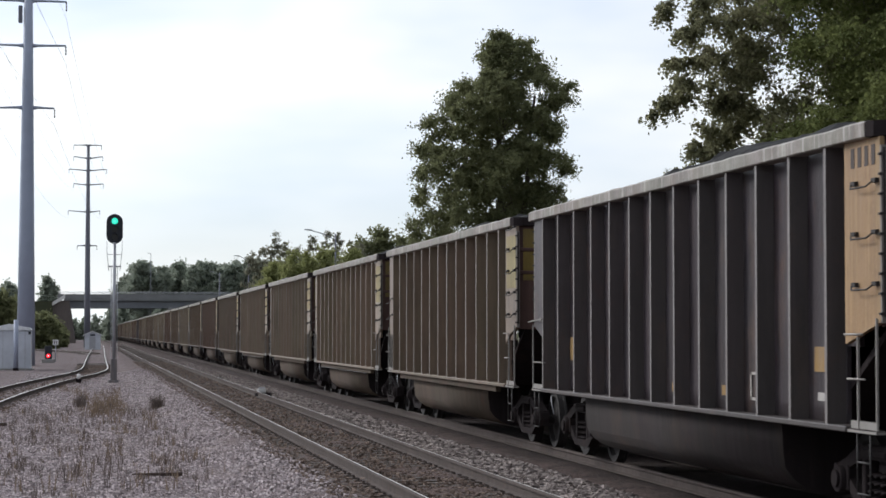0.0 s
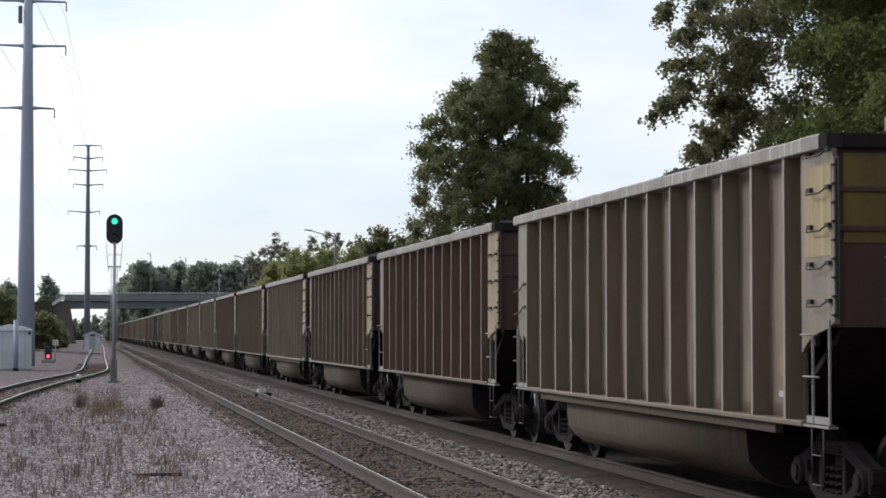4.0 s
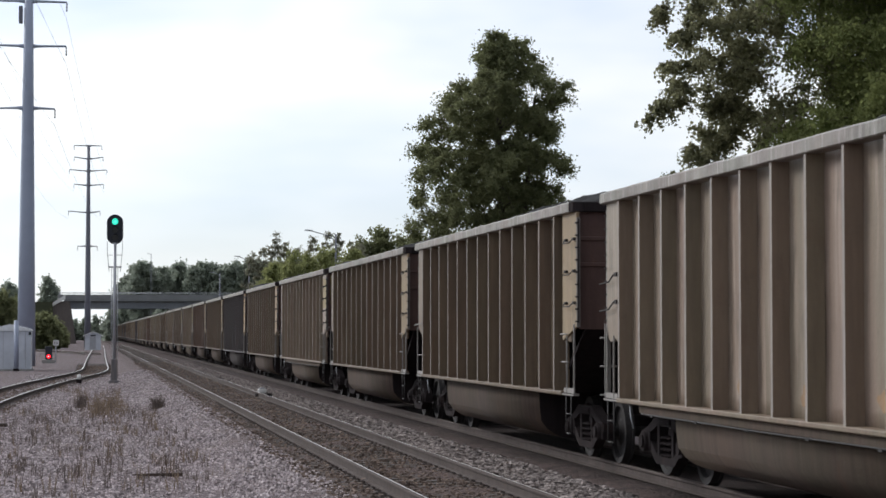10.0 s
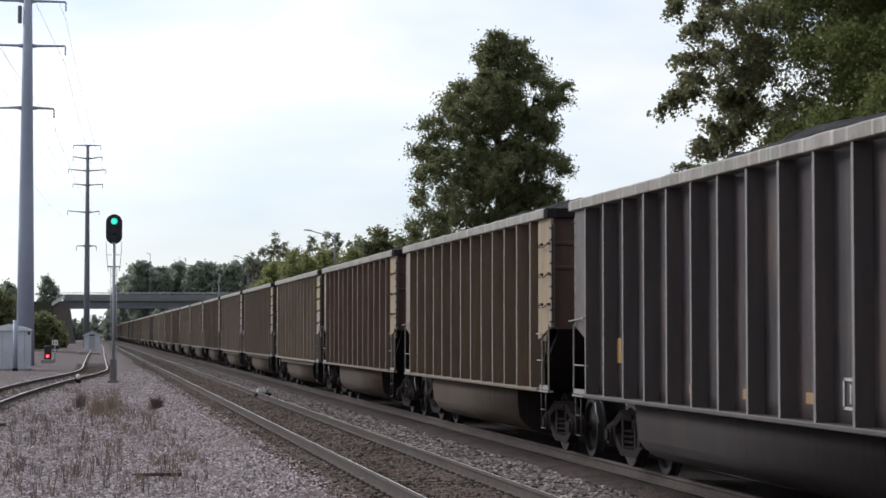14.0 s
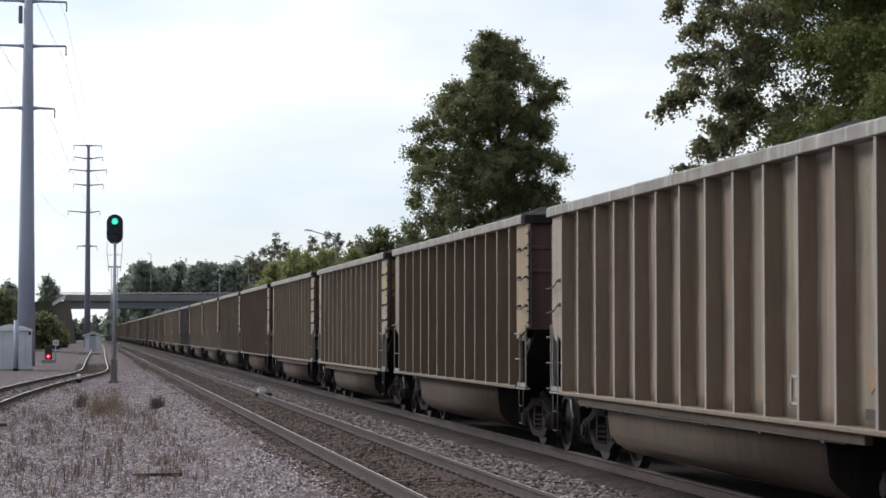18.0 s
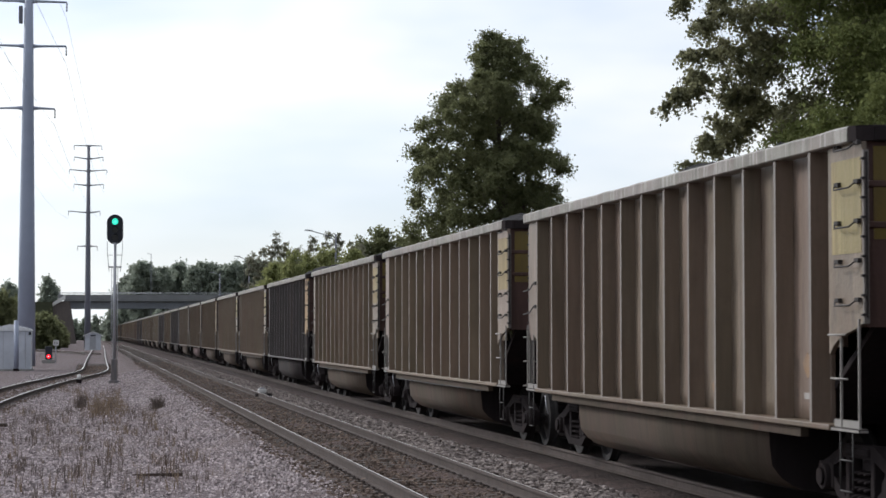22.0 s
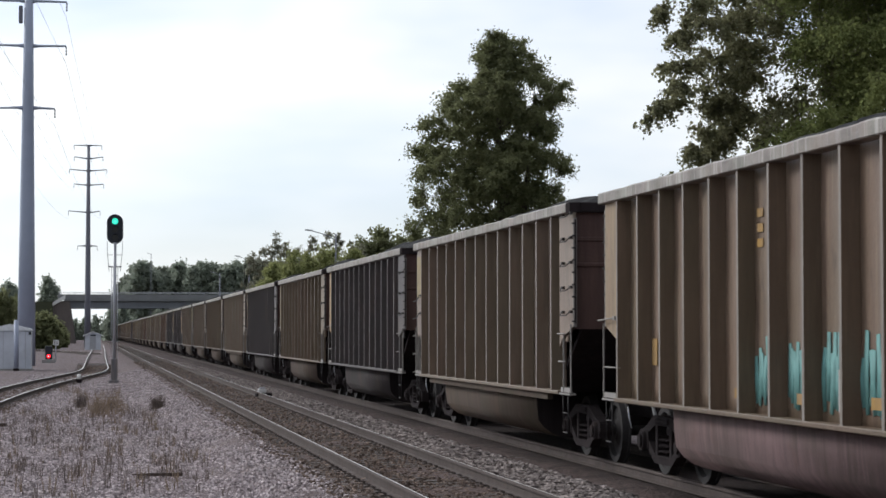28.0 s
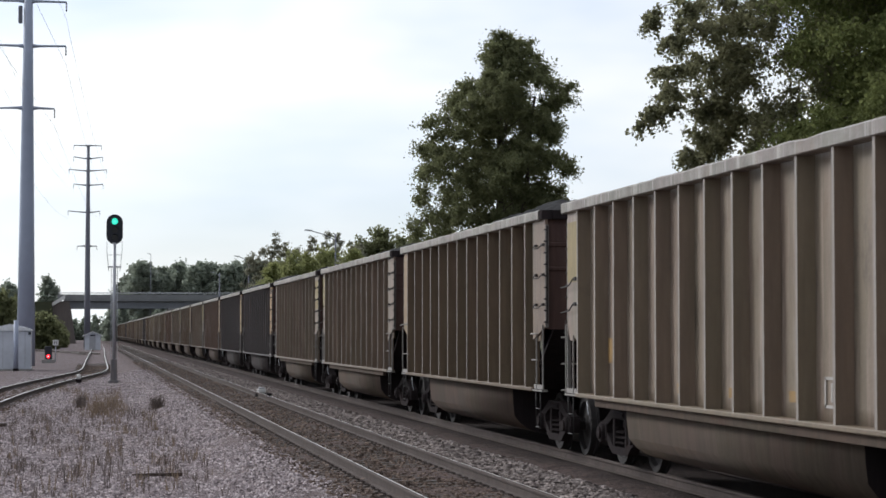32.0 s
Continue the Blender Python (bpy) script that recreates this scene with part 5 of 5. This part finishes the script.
def wire(a, b, sag, r):
    bm = B()
    pts = []
    for k in range(15):
        s = k / 14
        pts.append((a[0] + (b[0] - a[0]) * s, a[1] + (b[1] - a[1]) * s, a[2] + (b[2] - a[2]) * s - 4 * sag * s * (1 - s)))
    tube(bm, pts, r, 4, False)
    w = part("power_line_wire", bm, M_WIRE)
    return tagged(w, "thin aluminium power line hanging between poles", "cable", "wires of the power line")


def build_power_line():
    pole = steel_pole(P1, 29.0, 0.65, 0.255, ARMS1, M_POLE, "tall blue-grey tapered steel transmission pole with cross arms")
    bm = B()
    box(bm, (-0.68, -0.25, 23.9), (-0.40, 0.25, 25.1), 0.05)
    part("equipment_box", bm, M_POLE_FAR, pole, "dark grey equipment box")
    steel_pole(P2, 31.2, 0.52, 0.22, ARMS2, M_POLE_FAR, "distant dark steel pole with many cross arms")
    for (z1, l1, r1, _), (z2, l2, r2, _) in zip(ARMS1, (ARMS2[2], ARMS2[3], ARMS2[4])):
        for s, a, b in ((-1, l1, l2), (1, r1, r2)):
            wire((P1[0] + s * a, P1[1], P1[2] + z1 - 1.2), (P2[0] + s * b, P2[1], P2[2] + z2 - 1.0), 1.2, 0.010)
            wire((P1[0] + s * a, P1[1], P1[2] + z1 - 1.2), (P1[0] + s * a - 8.0, -40.0, P1[2] + z1 + 1.0), 1.5, 0.010)


build_power_line()


# ---- signals, huts and road lamps ----
def disc(bm, c, r, depth, sides=20):
    return tube(bm, [c, (c[0], c[1] + depth, c[2])], r, sides)


def build_signal():
    s = thing("block_signal", "tall railway signal mast showing a green light", "railway signal", at=(1.15, 97.6, -0.42))
    bm = B()
    tube(bm, [(0, 0, 1.0), (0, 0, 6.4)], [0.085, 0.075], 10)
    part("mast", bm, M_GALV, s)
    bm = B()
    box(bm, (-0.24, -0.22, -0.05), (0.22, 0.22, 0.14), 0.02)
    box(bm, (-0.15, -0.13, 0.14), (0.15, 0.13, 1.1), 0.02)
    part("base", bm, weathered("signal_base", (0.16, 0.15, 0.16), rust_amount=0.2), s, "grey cast base")
    bm = B()
    n, w = 16, 0.37
    outline = [(w * math.cos(math.pi * k / n), 7.32 + w * math.sin(math.pi * k / n)) for k in range(n + 1)] + [(w * math.cos(math.pi + math.pi * k / n), 6.70 + w * math.sin(math.pi + math.pi * k / n)) for k in range(n + 1)]
    prism(bm, outline, 1, -0.02, 0.02)
    head = part("backplate", bm, M_BLACK, s, "black oval signal backplate")
    for z, lens in ((7.37, M_GREEN), (7.0, M_DARKLENS), (6.63, M_DARKLENS)):
        bm = B()
        ring = [(0.165 * math.cos(a), 0.165 * math.sin(a)) for a in [math.pi * k / 12 - 0.25 for k in range(15)]]
        inner = [(0.15 * math.cos(a), 0.15 * math.sin(a)) for a in [math.pi * k / 12 - 0.25 for k in range(15)]]
        prism(bm, [(x, z + q) for x, q in ring] + [(x, z + q) for x, q in inner[::-1]], 1, -0.32, -0.02)
        part("hood", bm, M_BLACK, head)
        bm = B()
        disc(bm, (0, -0.05, z), 0.145, 0.03)
        part("lens", bm, lens, head, "lit green lens" if lens is M_GREEN else "")
    bm = B()
    disc(bm, (0, -0.06, 7.37), 0.07, 0.005)
    part("lens_core", bm, M_GREEN_CORE, head)
    bm = B()
    box(bm, (-0.13, 0.02, 6.35), (0.13, 0.25, 7.5), 0.03)
    part("lamp_case", bm, M_BLACK, head)
    bm = B()
    for x in (-0.34, 0.34):
        tube(bm, [(x * 0.75, 0.3, 5.1), (x, 0.3, 6.0), (x * 1.02, 0.3, 6.5)], 0.014, 5)
    tube(bm, [(-0.3, 0.3, 5.3), (0.3, 0.3, 5.3)], 0.02, 5)
    tube(bm, [(-0.33, 0.3, 5.85), (0.33, 0.3, 5.85)], 0.014, 5)
    box(bm, (-0.3, -0.05, 5.28), (0.3, 0.4, 5.33))
    part("platform", bm, M_GALV, s, "service platform with guard rails")
    bm = B()
    for x in (-0.14, 0.14):
        tube(bm, [(x, 0.22, 0.1), (x, 0.22, 5.3)], 0.014, 5)
    for k in range(16):
        tube(bm, [(-0.14, 0.22, 0.4 + 0.3 * k), (0.14, 0.22, 0.4 + 0.3 * k)], 0.010, 4)
    part("ladder", bm, M_GALV, s)
    d = thing("dwarf_signal", "low dark railway signal showing a red light", "railway signal", at=(-2.98, 163, -0.42))
    bm = B()
    box(bm, (-0.27, -0.12, 0.28), (0.27, 0.35, 1.28), 0.05)
    part("housing", bm, M_BLACK, d)
    bm = B()
    disc(bm, (0, -0.17, 0.52), 0.135, 0.05)
    part("lens", bm, M_RED, d, "lit red lens")
    bm = B()
    disc(bm, (0, -0.18, 0.52), 0.055, 0.005)
    part("lens_core", bm, M_RED_CORE, d)
    bm = B()
    box(bm, (-0.5, -0.2, -0.05), (0.5, 0.5, 0.28), 0.03)
    part("plinth", bm, M_CONCRETE, d)
    m = thing("marker_post", "small white marker board on a post", "sign", at=(-2.55, 170, -0.42))
    bm = B()
    tube(bm, [(0, 0, 0), (0, 0, 1.7)], 0.04, 6)
    part("post", bm, M_GALV, m)
    bm = B()
    box(bm, (-0.22, -0.04, 1.3), (0.22, -0.02, 1.72), 0.005)
    part("board", bm, M_WHITE, m)
    bm = B()
    for x in (-0.10, 0.08):
        box(bm, (x - 0.035, -0.046, 1.38), (x + 0.035, -0.041, 1.64))
    part("bars", bm, M_BLACK, m, "dark bars on the board")
    c = thing("traffic_cone", "orange and white cone beside the cabinet", "cone", at=(-4.05, 148, -0.42))
    bm = B()
    tube(bm, [(0, 0, 0.02), (0, 0, 0.72)], [0.18, 0.03], 10)
    part("body", bm, M_ORANGE, c)
    bm = B()
    tube(bm, [(0, 0, 0.36), (0, 0, 0.56)], [0.115, 0.075], 10)
    part("band", bm, M_WHITE, c)
    bm = B()
    box(bm, (-0.2, -0.2, 0), (0.2, 0.2, 0.03), 0.01)
    part("foot", bm, M_ORANGE, c)


def build_huts():
    k = thing("relay_cabinet", "silver-painted metal relay cabinet with a low roof", "equipment cabinet", at=(-4.42, 131, -0.42))
    bm = B()
    box(bm, (-1.6, 0, 0.1), (0.98, 2.6, 2.42), 0.02)
    body = part("body", bm, M_CABINET, k)
    bm = B()
    prism(bm, [(-1.68, 2.42), (1.06, 2.42), (0.9, 2.55), (-0.3, 2.82), (-1.5, 2.55)], 1, -0.1, 2.7)
    part("roof", bm, M_ROOF, k)
    for x in (-1.55, -0.7, 0.05, 0.62):
        bm = B()
        box(bm, (x, -0.02, 0.18), (x + 0.03, 0.0, 2.38))
        part("seam", bm, M_GALV, body)
    bm = B()
    box(bm, (-1.7, -0.1, -0.05), (1.08, 2.7, 0.1), 0.01)
    part("footing", bm, M_CONCRETE, k)
    bm = B()
    box(bm, (0.82, -0.12, 2.18), (0.98, 0.0, 2.34), 0.02)
    part("lamp", bm, M_BLACK, k)
    q = thing("conduit_post", "grey steel conduit post in front of the cabinet", "post", at=(-4.28, 129.6, -0.42))
    bm = B()
    tube(bm, [(0, 0, 0.1), (0, 0, 3.05)], 0.145, 10)
    part("pipe", bm, M_POLE, q)
    bm = B()
    box(bm, (-0.17, -0.17, -0.02), (0.17, 0.17, 0.16), 0.02)
    part("foot", bm, M_STEEL_DARK, q)
    h = thing("signal_hut", "small pale hut with a gable roof", "hut", at=(0.55, 286, -0.42))
    bm = B()
    prism(bm, [(-1.05, 0), (1.05, 0), (1.05, 1.9), (0, 2.35), (-1.05, 1.9)], 1, 0, 2.4)
    part("wall", bm, M_CABINET, h)
    for s in (-1, 1):
        bm = B()
        prism(bm, [(0, 2.36), (0, 2.48), (s * 1.35, 1.92), (s * 1.35, 1.80)], 1, -0.25, 2.6)
        part("roof", bm, M_ROOF, h)
    bm = B()
    box(bm, (-0.42, -0.04, 0.1), (0.38, 0.0, 1.75), 0.01)
    part("door", bm, M_GALV, h)
    bm = B()
    box(bm, (-0.35, -0.07, 1.82), (0.35, 0.0, 2.02))
    part("vent", bm, M_BLACK, h)


def road_lamp(at, height, arm, tilt=0.3):
    t = thing("street_lamp", "grey street lamp with one arm beyond the railway", "street lamp", "lamps along the road", at=at)
    bm = B()
    tube(bm, [(0, 0, 0), (0, 0, height)], [0.11, 0.07], 7)
    part("pole", bm, M_POLE_FAR, t)
    bm = B()
    tube(bm, [(0, 0, height - 0.5), (-arm * 0.5, 0, height - 0.1 + tilt * 0.3), (-arm, 0, height + tilt)], 0.04, 5)
    part("arm", bm, M_POLE_FAR, t)
    bm = B()
    prism(bm, [(-arm - 0.55, height + tilt + 0.02), (-arm + 0.1, height + tilt - 0.06), (-arm + 0.1, height + tilt + 0.06), (-arm - 0.5, height + tilt + 0.1)], 1, -0.14, 0.14)
    part("head", bm, M_GALV, t)


def build_lamps():
    road_lamp((19.64, 170, -0.75), 10.6, 2.0, 0.25)
    road_lamp((17.55, 236, -0.75), 10.9, 1.1, 0.2)
    road_lamp((17.3, 285, -0.75), 10.6, 0.8, 0.1)
    road_lamp((16.0, 560, -0.42), 23.0, 0.5, 0.0)
    road_lamp((-22.3, 480, -0.42), 18.0, -0.8, 0.3)
    road_lamp((-20.5, 470, -0.42), 14.5, 0.4, 0.1)


build_signal()
build_huts()
build_lamps()


# ---- small things on the ground ----
def build_small():
    b = thing("rail_lubricator", "small white metal box beside the rail", "track device", at=(5.42, 67.2, -0.2))
    bm = B()
    box(bm, (-0.13, -0.10, 0.17), (0.14, 0.12, 0.31), 0.03)
    part("box", bm, M_WHITE, b)
    bm = B()
    box(bm, (-0.09, -0.10, 0.31), (0.10, 0.10, 0.345), 0.015)
    part("lid", bm, M_GALV, b)
    bm = B()
    box(bm, (-0.20, -0.3, 0.0), (0.30, 0.3, 0.17), 0.02)
    part("tray", bm, M_STEEL_DARK, b)
    p = thing("broken_plank", "dark splintered plank lying on gravel", "plank", at=(1.13, 34.0, -0.36), rz=4)
    bm = B()
    prism(bm, [(-0.44, -0.02), (-0.20, -0.05), (0.30, -0.055), (0.36, 0.01), (0.30, 0.05), (-0.10, 0.045), (-0.32, 0.02)], 2, -0.05, 0.02)
    for v in bm.verts:
        v.co.z *= 0.35 + 0.75 * (v.co.x + 0.44)
    part("board", bm, M_PLANK, p)
    p2 = thing("tie_butt", "short dark piece of old tie on gravel", "wood scrap", at=(-2.3, 53.0, -0.40), rz=-14)
    bm = B()
    box(bm, (-0.35, -0.09, -0.02), (0.35, 0.09, 0.07), 0.02)
    part("board", bm, M_PLANK, p2)
    w = thing("switch_lamp", "small pale lamp stand beside the siding", "track device", at=(-0.42, 97.5, -0.42))
    bm = B()
    box(bm, (-0.12, -0.1, 0.0), (0.12, 0.12, 0.22), 0.03)
    part("base", bm, M_STEEL_DARK, w)
    bm = B()
    tube(bm, [(0, 0, 0.2), (0, 0, 0.42)], [0.11, 0.07], 9)
    part("lamp", bm, M_WHITE, w)


def stalks(rng, at, count, height, spread, lean, width, vs, fs):
    """Stalks that rise from one root, each a thin bent blade."""
    for k in range(count):
        r = rng.normal(0, spread, 2) + np.array(at[:2])
        d = rng.normal(0, lean, 2) * height
        h = height * rng.uniform(0.45, 1.1)
        a = rng.uniform(0, 6.28)
        wx, wy = math.cos(a) * width, math.sin(a) * width
        n, z = len(vs), at[2]
        vs += [(r[0] - wx, r[1] - wy, z), (r[0] + wx, r[1] + wy, z), (r[0] + d[0] * 0.4 + wx, r[1] + d[1] * 0.4 + wy, z + h * 0.6), (r[0] + d[0] * 0.4 - wx, r[1] + d[1] * 0.4 - wy, z + h * 0.6), (r[0] + d[0], r[1] + d[1], z + h)]
        fs += [(n, n + 1, n + 2, n + 3), (n + 3, n + 2, n + 4)]


def build_weeds():
    rng = np.random.default_rng(12)
    vs, fs = [], []
    stalks(rng, (0, 0, 0), 300, 0.50, 0.09, 0.30, 0.006, vs, fs)
    bush = part("dead_bush", data_of("dead_bush", vs, fs), M_DRYBUSH)
    bush.location = (2.0, 62.6, -0.42)
    tagged(bush, "dark bristly dead bush on gravel", "bush")
    vs, fs = [], []
    for x, y in ((0.3, 66), (0.55, 64), (0.8, 68), (0.1, 72), (0.4, 76), (0.7, 60), (-0.2, 78), (-0.35, 70), (0.95, 74), (0.2, 58), (0.6, 54), (0.05, 63), (-0.5, 82), (-0.9, 84), (0.9, 80)):
        stalks(rng, (x, y, -0.42), 26, 0.36, 0.16, 0.2, 0.007, vs, fs)
    for i in range(16):
        stalks(rng, (rng.uniform(0.2, 1.05), rng.uniform(59.5, 66.5), -0.42), 20, rng.uniform(0.3, 0.58), 0.12, 0.2, 0.006, vs, fs)
    tagged(part("dry_grass", data_of("dry_grass", vs, fs), M_STRAW), "pale straw-coloured dry grass tufts on gravel", "grass", kind="stuff")
    for name, material, label, many in (("dark_weeds", M_DRYBUSH, "thin dark dry weed stalks standing in gravel", 230), ("pale_weeds", M_STRAW, "thin straw-coloured weed stalks standing in gravel", 120)):
        vs, fs = [], []
        if many == 230:
            for k in range(3):
                stalks(rng, (-0.32 + 0.1 * k, 65.5 + 0.4 * k, -0.42), 60, 0.48, 0.06, 0.12, 0.006, vs, fs)
        for i in range(many):
            y = rng.uniform(29, 64)
            stalks(rng, (rng.uniform(-0.055 * y + 0.4, 1.7 + 0.012 * y), y, -0.42), int(rng.integers(4, 11)), rng.uniform(0.12, 0.40), 0.05, 0.16, 0.006, vs, fs)
        tagged(part(name, data_of(name, vs, fs), material), label, "weeds", kind="stuff")


build_small()
build_weeds()
scatter_stones("yard_gravel", 60000, -3.2, 3.3, 24, 120, 0.0175, M_STONE, "loose pinkish-grey gravel on the yard", 1)
scatter_stones("ballast_between_tracks", 17000, 5.75, 6.82, 24, 150, 0.032, M_STONE_GREY, "loose grey ballast between the tracks", 2)
scatter_stones("track_ballast", 13000, 3.0, 5.75, 24, 150, 0.023, M_STONE_OILY, "oily brown ballast in the track", 3)
scatter_stones("siding_ballast", 5000, -1.15, 1.15, 56, 150, 0.030, M_STONE_OILY, "oily brown ballast along the siding", 4, SIDING)


# ---- motion ----
GUSTS = {
    "tall": [(0, 0.4), (2, 0.7), (4, 0.5), (6, 0.1), (8, 0.9), (10, -0.2), (12, -0.1), (14, 0.0), (16, -0.7), (18, -1.2), (20, -0.7), (22, -0.8), (24, -0.7), (26, -0.6), (28, -0.2), (30, 0.5), (31, 1.0), (33, 0.6)],
    "oak": [(0, -0.8), (3, -0.9), (6, -1.3), (9, -2.4), (11, -0.6), (13, 0.7), (16, 0.3), (19, 0.4), (23, 1.6), (25, -0.4), (28, -1.7), (30, -2.2), (32, -2.8), (33, -2.8)],
}


def lean_at(knots, t):
    """Lean to the right, in degrees, as the wind goes."""
    for (a, p), (b, q) in zip(knots, knots[1:]):
        if a <= t <= b:
            s = (t - a) / (b - a)
            s = s * s * (3 - 2 * s)
            return p + (q - p) * s
    return 0.0


def sway_rows(gust, turn, amount):
    """Slow gusts: every bough leans and comes back about the foot of its tree."""
    rows = []
    for i in range(81):
        t = i * 0.4
        flutter = math.sin(t * 1.9 + turn * 1.3) * 0.16 + math.sin(t * 3.1 + turn * 2.1) * 0.10
        a = amount * (lean_at(GUSTS[gust], t) + flutter)
        rows.append((t, pose(0, 0, 0, 0.3 * a * math.cos(turn), a, 0)))
    return rows


def motions():
    for k, car, turned in TRAIN:
        walk(car, [(t, pose(TRAIN_X, car_spot(k, t), 0, 0, 0, 180 if turned else 0)) for t in range(0, 33, 2)])
    # every wheelset of one car turns like that of the next: they share the keys
    spin = {}
    for k, car, turned in TRAIN:
        for truck in [o for o in car.children if o.name.startswith("truck")]:
            for w in [o for o in truck.children if o.name.startswith("wheelset")]:
                end = (w.location.y > 0, turned)
                if end not in spin:
                    y = w.location.y
                    way = -1 if turned else 1
                    rows = []
                    for f in range(0, 961):
                        t = f / FPS
                        run = car_spot(0, 0) - car_spot(0, t)
                        rows.append((t, pose(0, y, WHEEL_R, way * math.degrees(run / WHEEL_R) % 360.0)))
                    walk(w, rows)
                    spin[end] = w.animation_data
                else:
                    w.rotation_mode = "QUATERNION"
                    w.animation_data_create()
                    w.animation_data.action = spin[end].action
                    w.animation_data.action_slot = spin[end].action_slot
    for limb, gust, turn, amount in SWAYING:
        walk(limb, sway_rows(gust, turn, amount))


motions()
